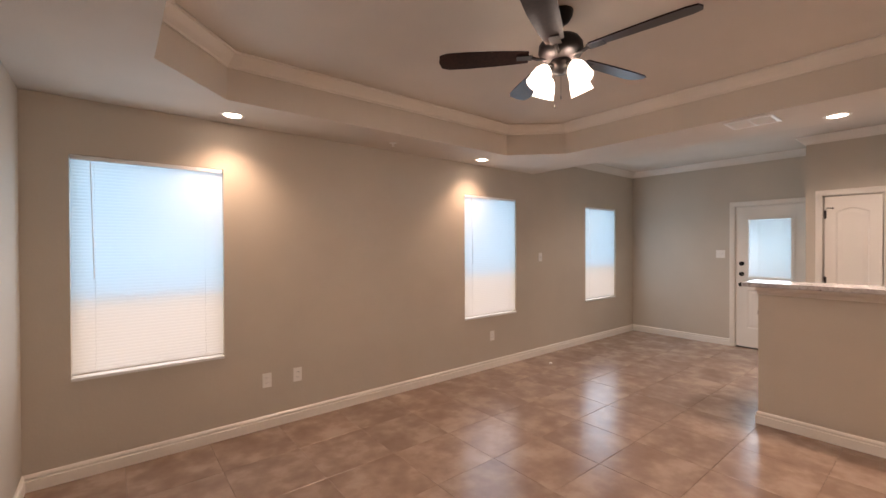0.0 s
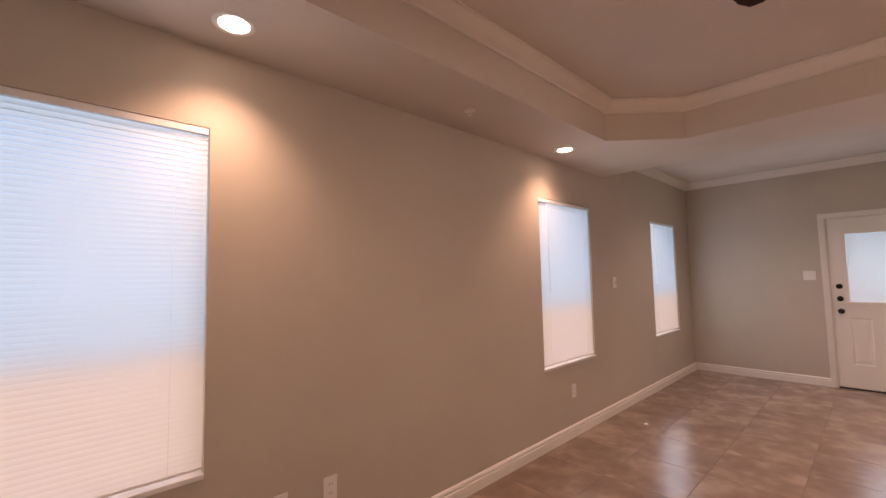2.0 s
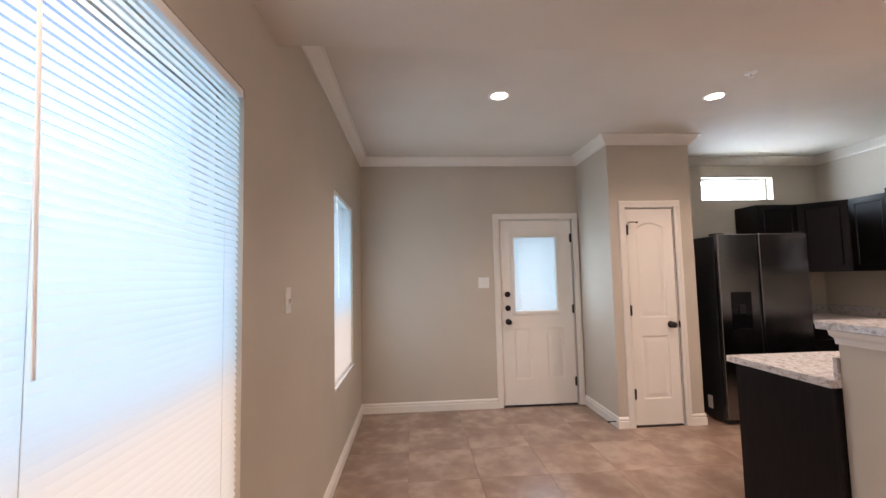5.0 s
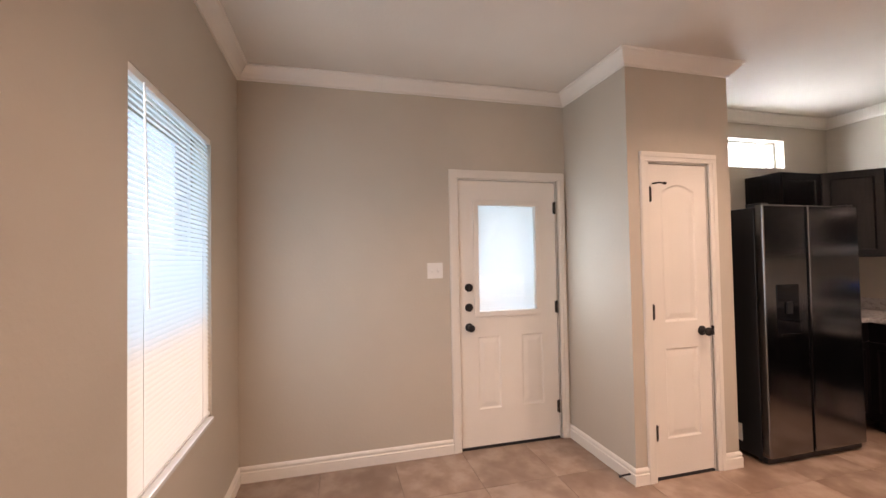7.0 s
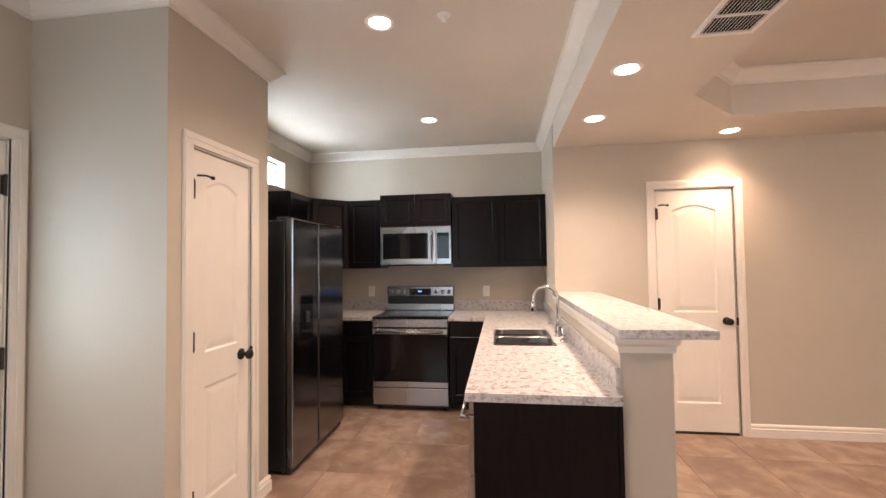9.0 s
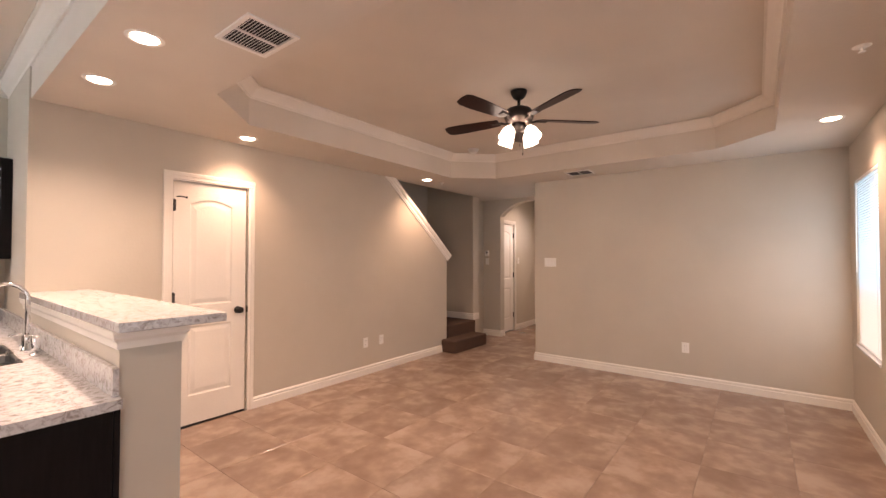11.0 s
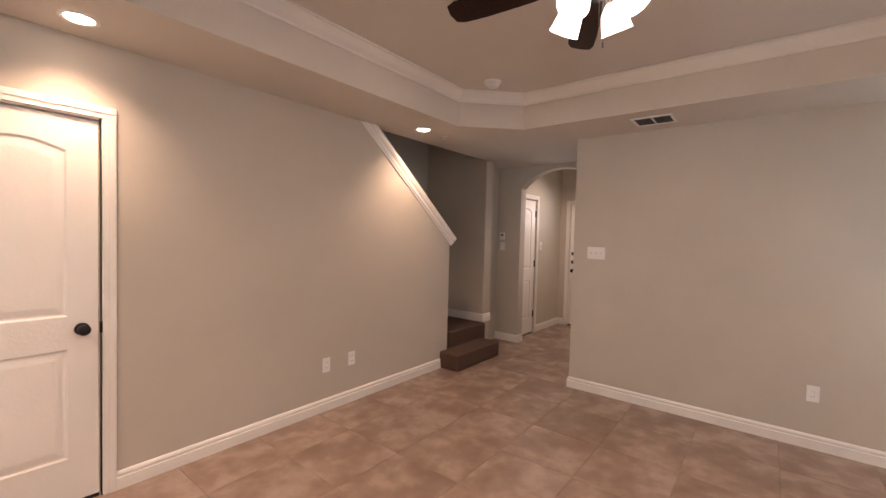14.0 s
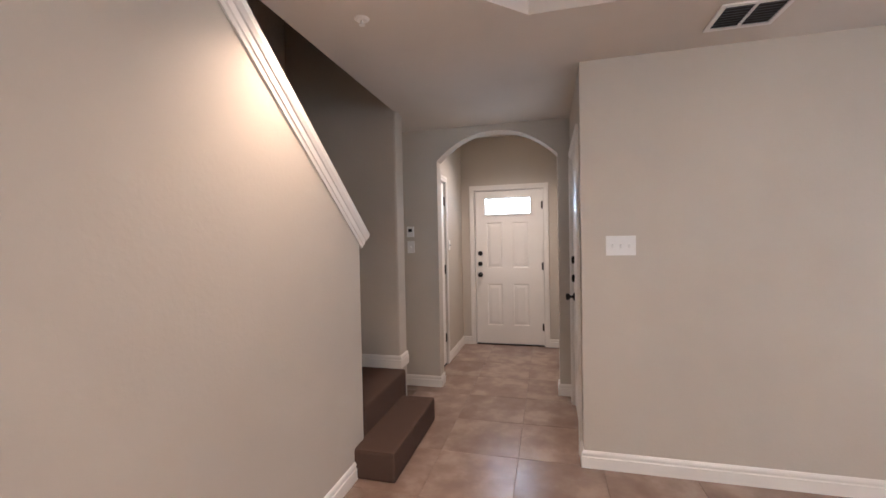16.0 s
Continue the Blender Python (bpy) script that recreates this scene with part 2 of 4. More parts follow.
def tube(bm, pts, r, seg=12):
    """A round bar along points."""
    pts = [Vector(p) for p in pts]
    rings = []
    up = Vector((0.13, 0.31, 0.94))
    for i, p in enumerate(pts):
        d = (pts[min(i + 1, len(pts) - 1)] - pts[max(i - 1, 0)]).normalized()
        a = d.cross(up).normalized()
        c = d.cross(a).normalized()
        rings.append([bm.verts.new(p + r * (math.cos(2 * math.pi * k / seg) * a + math.sin(2 * math.pi * k / seg) * c)) for k in range(seg)])
    for a, b in zip(rings, rings[1:]):
        for k in range(seg):
            bm.faces.new((a[k], a[(k + 1) % seg], b[(k + 1) % seg], b[k]))
    bm.faces.new(rings[0][::-1])
    bm.faces.new(rings[-1])
    return bm


def sweep(bm, path, profile, closed=False):
    """Runs a profile of (out, z) along a plan path, mitred; out lies to the left of the way."""
    n = len(path)
    rings = []
    for i in range(n):
        p = Vector((*path[i], 0))
        before = Vector((*path[i - 1], 0)) if closed or i else None
        after = Vector((*path[(i + 1) % n], 0)) if closed or i < n - 1 else None
        dirs = [d.normalized() for d in ((p - before) if before else None, (after - p) if after else None) if d]
        norms = [Vector((-d.y, d.x, 0)) for d in dirs]
        if len(norms) == 2:
            s = norms[0] + norms[1]
            miter = s / (1 + norms[0].dot(norms[1]))
        else:
            miter = norms[0]
        rings.append([bm.verts.new(p + miter * o + Vector((0, 0, z))) for o, z in profile])
    k = len(profile)
    for i in range(n if closed else n - 1):
        a, b = rings[i], rings[(i + 1) % n]
        for j in range(k):
            bm.faces.new((a[j], b[j], b[(j + 1) % k], a[(j + 1) % k]))
    if not closed:
        bm.faces.new(rings[0][::-1])
        bm.faces.new(rings[-1])
    return bm


def part(name, bm, mat, parent=None, label="", smooth=False, m=None):
    bmesh.ops.recalc_face_normals(bm, faces=bm.faces)
    me = bpy.data.meshes.new(name)
    bm.to_mesh(me)
    bm.free()
    if smooth:
        for p in me.polygons:
            p.use_smooth = True
    me.materials.append(mat)
    ob = new(name, me)
    if parent:
        ob.parent = parent
    if m is not None:
        ob.matrix_basis = m
    return tagged(ob, label)


def B():
    return bmesh.new()


def box(name, mat, parent, x0, x1, y0, y1, z0, z1, bev=0.0, label=""):
    return part(name, bx(B(), x0, x1, y0, y1, z0, z1, bev), mat, parent, label)


def thing(name, m, label, category, group=""):
    ob = new(name)
    ob.matrix_basis = m
    return tagged(ob, label, category, group)


def structure(name, bm, mat, label="", category="", smooth=False):
    return tagged(part(name, bm, mat, None, label, smooth), label, category, kind="structure")


def setting(name, m, label, category):
    ob = new(name)
    ob.matrix_basis = m
    return tagged(ob, label, category, kind="structure")


def wall_cells(bm, axis, f0, f1, u0, u1, z0, z1, holes=()):
    """A slab wall with rectangular openings (u0, u1, z0, z1)."""
    cuts = sorted({u0, u1, *[h[0] for h in holes], *[h[1] for h in holes]})
    for a, b in zip(cuts, cuts[1:]):
        spans, mid = [(z0, z1)], (a + b) / 2
        for h in holes:
            if h[0] < mid < h[1]:
                spans = [s for p, q in spans for s in ((p, min(q, h[2])), (max(p, h[3]), q)) if s[1] - s[0] > 1e-4]
        for p, q in spans:
            if axis == "x":
                bx(bm, a, b, f0, f1, p, q)
            else:
                bx(bm, f0, f1, a, b, p, q)
    bmesh.ops.remove_doubles(bm, verts=bm.verts, dist=1e-5)
    return bm


# ---- the shell ----
XF, XB = 1.375, 8.91          # front wall and back wall
YS, YK = -4.44, -5.36         # wall by the stairs, kitchen wall
ZL, ZH = 2.44, 2.74           # low and high ceiling
TOP = 3.0
LINE = 6.19                   # where the low ceiling ends

window_holes = [(a, b, 0.625, 2.08) for a, b in WINDOWS]
structure("wall_window_side", wall_cells(B(), "x", 0.0, 0.16, XF - 0.12, XB + 0.16, -0.05, TOP, window_holes), wall_paint, "long beige textured wall with three windows", "wall")
structure("wall_back", wall_cells(B(), "y", XB, XB + 0.16, YK - 0.12, 0.0, -0.05, TOP, [(-2.345, -1.515, -0.05, 2.045), (-4.80, -3.92, 2.245, 2.51)]), wall_paint, "beige end wall with the back door and a high window", "wall")
structure("wall_kitchen", wall_cells(B(), "x", YK - 0.12, YK, LINE - 0.19, XB, -0.05, TOP), wall_paint, "beige kitchen wall behind the cooker", "wall")
structure("wall_front", wall_cells(B(), "y", XF - 0.12, XF, -3.13, 0.0, -0.05, TOP), wall_paint, "plain beige wall at the front of the living room", "wall")
structure("wall_hall_side", wall_cells(B(), "x", -3.13, -3.01, -1.44, XF - 0.12, -0.05, TOP, [(0.42, 1.18, -0.05, 2.045)]), wall_paint, "beige hall wall with a door", "wall")


def stair_wall():
    bm = B()
    pts = [(1.675, -0.05), (4.76, -0.05), (4.76, 2.045), (5.37, 2.045), (5.37, -0.05), (6.20, -0.05), (6.20, TOP), (2.86, TOP), (2.86, 2.45), (1.675, 1.485)]
    for y in (YS, YS - 0.12):
        bm.faces.new([bm.verts.new((x, y, z)) for x, z in pts])
    bm.verts.ensure_lookup_table()
    n = len(pts)
    for i in range(n):
        bm.faces.new([bm.verts[i], bm.verts[(i + 1) % n], bm.verts[(i + 1) % n + n], bm.verts[i + n]])
    return bm


structure("wall_stairs", stair_wall(), wall_paint, "beige wall whose end slopes down beside the stairs", "wall")
structure("wall_kitchen_side", wall_cells(B(), "y", 6.00, 6.20, YK, YS - 0.12, -0.05, TOP), wall_paint, "short beige wall between kitchen and stairs", "wall")


def arch_wall():
    """Wall across the hall with an opening under a flat arch."""
    bm = B()
    ya, yb, spring, crown = -4.33, -3.235, 2.14, 2.385
    arc = [(ya + (yb - ya) * k / 24, spring + (crown - spring) * (1 - abs(k / 12 - 1) ** 2.2)) for k in range(25)]
    outer = [(-4.70, -0.05), (ya, -0.05), *arc, (yb, -0.05), (-3.13, -0.05), (-3.13, TOP), (-4.70, TOP)]
    for x in (0.22, 0.08):
        bm.faces.new([bm.verts.new((x, y, z)) for y, z in outer])
    bm.verts.ensure_lookup_table()
    n = len(outer)
    for i in range(n):
        bm.faces.new([bm.verts[i], bm.verts[(i + 1) % n], bm.verts[(i + 1) % n + n], bm.verts[i + n]])
    return bm


structure("wall_arch", arch_wall(), wall_paint, "beige wall with an arched opening to the entry", "wall")
structure("wall_entry", wall_cells(B(), "y", -1.60, -1.44, -4.56, -3.01, -0.05, TOP, [(-4.265, -3.375, -0.05, 2.045)]), wall_paint, "beige entry wall round the front door", "wall")
structure("wall_entry_side", wall_cells(B(), "x", -4.56, -4.44, -1.44, 0.08, -0.05, TOP, [(-0.50, 0.08, -0.05, 2.045)]), wall_paint, "beige entry wall with a closet door", "wall")
structure("wall_stub", bx(bx(B(), 0.68, 0.85, -5.50, -4.50, -0.05, 5.2, 0.018), 0.22, 0.68, -4.82, -4.68, -0.05, 5.2), wall_paint, "beige wall end beside the lowest steps", "wall")
structure("wall_stairwell", bx(bx(bx(B(), 0.68, 6.0, -5.62, -5.50, -0.05, 5.2), 6.0, 6.12, -5.62, YS - 0.12, TOP, 5.2), 0.68, 6.12, YS - 0.12, YS - 0.002, TOP - 0.03, 5.2), wall_paint, "dim beige walls of the stairwell", "wall")
structure("ceiling_stairwell", bx(B(), 0.6, 6.12, -5.62, YS, 5.2, 5.3), ceiling_paint, "dim ceiling over the stairs", "ceiling")

# ceilings
TRAY = [(2.40, -0.56), (1.985, -0.99), (1.985, -3.40), (2.40, -3.83), (5.06, -3.83), (5.49, -3.40), (5.49, -0.99), (5.06, -0.56)]


def tray_ceiling():
    bm = B()
    x0, x1, y0, y1 = XF, LINE, YS - 0.075, 0.0
    ring = [bm.verts.new((x, y, ZL)) for x, y in TRAY]
    top = [bm.verts.new((x, y, ZH)) for x, y in TRAY]
    c = [bm.verts.new((x, y, ZL)) for x, y in ((x0, y1), (x0, y0), (x1, y0), (x1, y1))]
    bm.faces.new((c[0], ring[0], ring[1]))
    bm.faces.new((c[0], ring[1], ring[2], c[1]))
    bm.faces.new((c[1], ring[2], ring[3]))
    bm.faces.new((c[1], ring[3], ring[4], c[2]))
    bm.faces.new((c[2], ring[4], ring[5]))
    bm.faces.new((c[2], ring[5], ring[6], c[3]))
    bm.faces.new((c[3], ring[6], ring[7]))
    bm.faces.new((c[3], ring[7], ring[0], c[0]))
    for k in range(8):
        bm.faces.new((ring[k], ring[(k + 1) % 8], top[(k + 1) % 8], top[k]))
    bm.faces.new(top)
    d = [bm.verts.new((v.co.x, v.co.y, TOP)) for v in c]
    for k in range(4):
        bm.faces.new((c[k], c[(k + 1) % 4], d[(k + 1) % 4], d[k]))
    bm.faces.new(d)
    return bm


structure("ceiling_living", tray_ceiling(), ceiling_paint, "beige tray ceiling with clipped corners", "ceiling")
structure("ceiling_hall", bx(bx(B(), 0.22, XF, YS - 0.075, -3.13, ZL, TOP), 0.22, 0.68, -4.68, YS - 0.075, ZL, TOP), ceiling_paint, "low beige ceiling of the hall", "ceiling")
structure("ceiling_entry", bx(B(), -1.44, 0.08, -4.44, -3.13, ZH, TOP), ceiling_paint, "beige ceiling of the entry", "ceiling")
structure("ceiling_kitchen", bx(B(), LINE, XB, YK, 0, ZH, TOP), ceiling_paint, "high beige ceiling over dining area and kitchen", "ceiling")

# pantry box
structure("wall_pantry", wall_cells(bx(bx(B(), 8.27, XB, -2.53, -2.43, -0.05, ZH), 8.27, XB, -3.25, -3.17, -0.05, ZH), "y", 8.17, 8.27, -3.25, -2.43, -0.05, ZH, [(-3.055, -2.585, -0.05, 2.045)]), wall_paint, "beige box wall of the pantry", "wall")

# half wall
structure("wall_half", wall_cells(B(), "y", 6.00, 6.20, YS, -2.505, -0.05, 1.143), wall_paint, "beige half wall under the bar", "wall")
structure("trim_bar", sweep(B(), [(6.20, YS), (6.20, -2.505), (6.00, -2.505), (6.00, YS)], [(0.0, 1.075), (-0.008, 1.075), (-0.010, 1.10), (-0.022, 1.115), (-0.026, 1.143), (0, 1.143)]), trim_paint, "cream moulding under the bar top", "trim")

BASE = [(0, 0.0), (0.016, 0.0), (0.016, 0.066), (0.009, 0.069), (0.008, 0.076), (0.013, 0.082), (0.011, 0.092), (0.005, 0.101), (0, 0.103)]
base_runs = [
    [(8.91, -1.455), (8.91, 0.0), (XF, 0.0), (XF, -3.13), (1.24, -3.13)],
    [(8.40, -3.25), (8.17, -3.25), (8.17, -3.12)],
    [(8.17, -2.52), (8.17, -2.43), (8.91, -2.43)],
    [(1.675, -4.56), (1.675, YS), (4.70, YS)],
    [(5.43, YS), (6.00, YS), (6.00, -2.505), (6.20, -2.505)],
    [(0.08, -3.13), (-1.44, -3.13), (-1.44, -3.315)],
    [(-1.44, -4.325), (-1.44, -4.44), (-0.575, -4.44)],
    [(0.08, -4.33), (0.22, -4.33), (0.22, -4.68)],
    [(0.36, -3.13), (0.22, -3.13), (0.22, -3.235), (0.08, -3.235)],
]
for run in base_runs:
    structure("baseboard", sweep(B(), run, BASE), trim_paint, "cream moulded baseboard", "baseboard")
CROWN = [(0, -0.088), (0.012, -0.088), (0.016, -0.074), (0.040, -0.052), (0.060, -0.026), (0.070, -0.012), (0.084, -0.010), (0.084, 0), (0, 0)]
structure("crown_tray", sweep(B(), TRAY, [(o, ZH - 0.001 + z) for o, z in CROWN], True), trim_paint, "cream crown moulding round the tray", "trim")
kitchen_ring = [(LINE, 0.0), (LINE, YK), (XB, YK), (XB, -3.25), (8.17, -3.25), (8.17, -2.43), (XB, -2.43), (XB, 0.0)]
structure("crown_kitchen", sweep(B(), kitchen_ring, [(o, ZH - 0.001 + z) for o, z in CROWN], True), trim_paint, "cream crown moulding of the dining area and kitchen", "trim")


def slope_cap():
    bm = B()
    d = Vector((2.86 - 1.62, 0, 2.45 - 1.44)).normalized()
    n = Vector((-d.z, 0, d.x))
    a, b = Vector((1.62, 0, 1.44)) - d * 0.03, Vector((2.86, 0, 2.45)) + d * 0.13
    prof = [(YS - 0.12, 0), (YS, 0), (YS, -0.088), (YS + 0.008, -0.088), (YS + 0.010, -0.070), (YS + 0.016, -0.064), (YS + 0.016, -0.034), (YS + 0.022, -0.028), (YS + 0.030, -0.006), (YS + 0.030, 0.022), (YS - 0.15, 0.022), (YS - 0.15, 0)]
    ends = [[bm.verts.new(p + n * h + Vector((0, y, 0))) for y, h in prof] for p in (a, b)]
    k = len(prof)
    for j in range(k):
        bm.faces.new((ends[0][j], ends[1][j], ends[1][(j + 1) % k], ends[0][(j + 1) % k]))
    bm.faces.new(ends[0][::-1])
    bm.faces.new(ends[1])
    return bm


structure("trim_stair_cap", slope_cap(), trim_paint, "cream cap on the sloping wall end", "trim")


# ---- doors ----
def panel_ring(bm, w, h, x, z, arch=0.0, y=0.0, seg=10):
    """A moulded panel: raised bead, then a raised field. x, z: its lower left corner."""
    def outline(i, depth):
        pts = [(x + i, z + i), (x + w - i, z + i)]
        if arch:
            for k in range(seg + 1):
                u = k / seg
                pts.append((x + w - i - (w - 2 * i) * u, z + h - arch - i + arch * math.sin(math.pi * u)))
        else:
            pts += [(x + w - i, z + h - i), (x + i, z + h - i)]
        return [bm.verts.new((a, y - depth, b)) for a, b in pts]
    loops = [outline(0, 0.0), outline(0.003, -0.001), outline(0.011, -0.0068), outline(0.020, -0.0072), outline(0.052, -0.0020), outline(0.058, -0.0018)]
    for a, b in zip(loops, loops[1:]):
        for k in range(len(a)):
            bm.faces.new((a[k], a[(k + 1) % len(a)], b[(k + 1) % len(a)], b[k]))
    bm.faces.new(loops[-1])
    return bm


def door_leaf(parent, w, h, f, panels, lites=()):
    """A moulded leaf: a core, a front skin cut round the panels, and the sunken panels. panels: x, z, width, height, arch, name."""
    bm = wall_cells(B(), "x", f + 0.0076, f + 0.038, 0.002, w - 0.002, 0.019, h - 0.003, list(lites))
    cuts = list(lites) + [(x, x + pw, z, z + ph) for x, z, pw, ph, arch, _ in panels]
    wall_cells(bm, "x", f, f + 0.0075, 0.002, w - 0.002, 0.019, h - 0.003, cuts)
    for x, z, pw, ph, arch, _ in panels:
        if arch:
            arc = [(x + pw * k / 10, z + ph - arch + arch * math.sin(math.pi * k / 10)) for k in range(11)]
            for (xa, za), (xb, zb) in zip(arc, arc[1:]):
                lo = [bm.verts.new((xa, f, za)), bm.verts.new((xb, f, zb))]
                up = [bm.verts.new((xb, f, z + ph + 0.0001)), bm.verts.new((xa, f, z + ph + 0.0001))]
                bm.faces.new((*lo, *up))
    leaf = part("leaf", bm, door_paint, parent)
    for x, z, pw, ph, arch, name in panels:
        part(name, panel_ring(B(), pw, ph, x, z, arch, f), door_paint, leaf)
    return leaf


def casing(parent, w, h, y=0.0, width=0.062):
    g = 0.012
    for name, a in (("side_casing", (-g - width, -g, 0, h + g)), ("side_casing", (w + g, w + g + width, 0, h + g))):
        bm = bx(B(), a[0], a[1], y - 0.014, y, a[2], a[3], 0.003)
        bx(bm, a[0] + 0.004, a[1] - 0.028, y - 0.019, y - 0.0142, a[2], a[3], 0.002) if a[0] < 0 else bx(bm, a[0] + 0.028, a[1] - 0.004, y - 0.019, y - 0.0142, a[2], a[3], 0.002)
        part(name, bm, trim_paint, parent)
    bm = bx(B(), -g - width, w + g + width, y - 0.014, y, h + g, h + g + width, 0.003)
    bx(bm, -g - width + 0.004, w + g + width - 0.004, y - 0.019, y - 0.0142, h + g + 0.028, h + g + width - 0.004, 0.002)
    part("head_casing", bm, trim_paint, parent)
    bm = bx(B(), -g, -0.003, y, y + 0.10, 0, h + g)
    bx(bm, w + 0.003, w + g, y, y + 0.10, 0, h + g)
    bx(bm, -0.003, w + 0.003, y, y + 0.10, h + 0.003, h + g)
    part("jamb", bm, trim_paint, parent)
    bm = bx(B(), 0.0, w, y + 0.056, y + 0.068, h - 0.014, h + 0.003)
    bx(bm, -0.003, 0.014, y + 0.056, y + 0.068, 0.0, h - 0.014)
    bx(bm, w - 0.014, w + 0.003, y + 0.056, y + 0.068, 0.0, h - 0.014)
    part("stop_bead", bm, trim_paint, parent)


def knob(parent, x, z, y=0.0, mat=None):
    bm = lathe(B(), [(0.001, 0), (0.032, 0.0), (0.032, 0.006), (0.024, 0.010), (0.011, 0.014), (0.010, 0.032), (0.018, 0.038), (0.027, 0.048), (0.028, 0.058), (0.022, 0.067), (0.001, 0.070)], pose(x, y, z, 90))
    return part("knob", bm, mat or bronze, parent, "dark bronze round knob", True)


def hinges(parent, x, hs, y=0.0):
    for z in hs:
        bm = cyl(B(), (x, y - 0.006, z), 0.007, 0.10, "z", 12)
        bx(bm, x - 0.016, x + 0.016, y - 0.0045, y + 0.001, z - 0.045, z + 0.045)
        part("hinge", bm, hinge_metal, parent)


def panel_door(name, m, w, label, hinge_left=True, kind="plain", h=2.032, stop=False):
    d = setting(name, m, label, "door")
    casing(d, w, h)
    f = 0.008
    hx = 0.004 if hinge_left else w - 0.004
    kx = w - 0.07 if hinge_left else 0.07
    rail = 0.125 if w > 0.5 else 0.095
    door_leaf(d, w, h, f, [(rail, 1.0, w - 2 * rail, 0.90, 0.045, "upper_panel"), (rail, 0.25, w - 2 * rail, 0.58, 0.0, "lower_panel")])
    knob(d, kx, 0.93, f)
    hinges(d, hx, (0.30, 1.07, 1.83), f)
    sx = w + 0.001 if hinge_left else -0.0115
    box("strike_plate", bronze, d, sx, sx + 0.0105, -0.014, -0.001, 0.90, 0.96)
    # near-black strip colours in the shade of the gap under the leaf
    box("threshold_gap", dark_gap, d, 0.0, w, 0.004, 0.09, 0.0, 0.011)
    if stop:
        bm = tube(B(), [(hx + 0.02, f - 0.01, 1.90), (hx + 0.035, f - 0.05, 1.90), (hx + 0.07, f - 0.055, 1.895)], 0.005)
        cyl(bm, (hx + 0.075, f - 0.055, 1.895), 0.009, 0.012, "x", 10)
        part("door_stop", bm, bronze, d)
    return d


def local(m_x, m_y, face):
    """The pose of a thing whose front looks along a world direction."""
    return pose(m_x, m_y, 0, 0, 0, {"-y": 0, "+x": 90, "+y": 180, "-x": -90}[face])


# closet under the stairs: faces +y, so local x runs towards -x
panel_door("door_closet", local(5.36, YS, "+y"), 0.60, "closed cream two-panel closet door under the stairs", True, stop=True)
# pantry: faces -x, local x runs towards -y
panel_door("door_pantry", local(8.17, -2.59, "-x"), 0.46, "closed narrow cream two-panel pantry door", True, stop=True)


def hall_door():
    w, h = 0.75, 2.035
    d = setting("door_hall", local(0.425, -3.13, "-y"), "closed cream hall door with a narrow glazed light and two bolts", "door")
    casing(d, w, h)
    f = 0.010
    door_leaf(d, w, h, f, [(0.11, 0.24, w - 0.22, 0.60, 0.0, "lower_panel")], [(0.28, 0.47, 1.38, 1.90)])
    pane = box("pane", glass, d, 0.28, 0.47, f + 0.02, f + 0.024, 1.38, 1.90)
    pane.visible_shadow = False
    for z in (1.215, 1.065):
        part("deadbolt", lathe(B(), [(0.001, 0), (0.031, 0), (0.031, 0.012), (0.024, 0.020), (0.001, 0.021)], pose(0.07, f, z, 90)), bronze, d)
    knob(d, 0.07, 0.915, f)
    hinges(d, w - 0.004, (0.25, 1.04, 1.83), f)


hall_door()
panel_door("door_coat_closet", local(0.070, -4.44, "+y"), 0.565, "closed narrow cream two-panel closet door in the entry", False)


def back_door():
    w, h = 0.815, 2.035
    d = setting("door_back", local(XB, -1.525, "-x"), "closed cream back door with a pale blue glazed upper half", "door")
    casing(d, w, h)
    f = 0.010
    leaf = door_leaf(d, w, h, f, [(x, 0.29, 0.185, 0.55, 0.0, "lower_panel") for x in (0.14, 0.50)], [(0.155, 0.63, 1.03, 1.84)])
    bm = B()
    for a, b, c, e in ((0.115, 0.67, 1.84, 1.88), (0.115, 0.67, 0.99, 1.03), (0.115, 0.155, 1.03, 1.84), (0.63, 0.67, 1.03, 1.84)):
        bx(bm, a, b, f - 0.014, f - 0.0005, c, e, 0.003)
    part("lite_frame", bm, door_paint, leaf)
    pane = box("pane", glass, d, 0.155, 0.63, f + 0.012, f + 0.016, 1.03, 1.84)
    pane.visible_shadow = False
    blind = box("blind", slat_mat, d, 0.157, 0.628, f + 0.024, f + 0.0248, 1.032, 1.838)
    for z in (1.215, 1.065):
        bm = lathe(B(), [(0.001, 0), (0.031, 0), (0.031, 0.012), (0.024, 0.020), (0.001, 0.021)], pose(0.072, f, z, 90))
        bx(bm, 0.069, 0.075, f - 0.034, f - 0.02, z - 0.015, z + 0.015)
        part("deadbolt", bm, bronze, d, "dark bronze deadbolt", False)
    knob(d, 0.072, 0.915, f)
    hinges(d, w - 0.004, (0.25, 1.04, 1.83), f)
    box("threshold_gap", dark_gap, d, 0.0, w, 0.004, 0.10, 0.0, 0.013)


back_door()


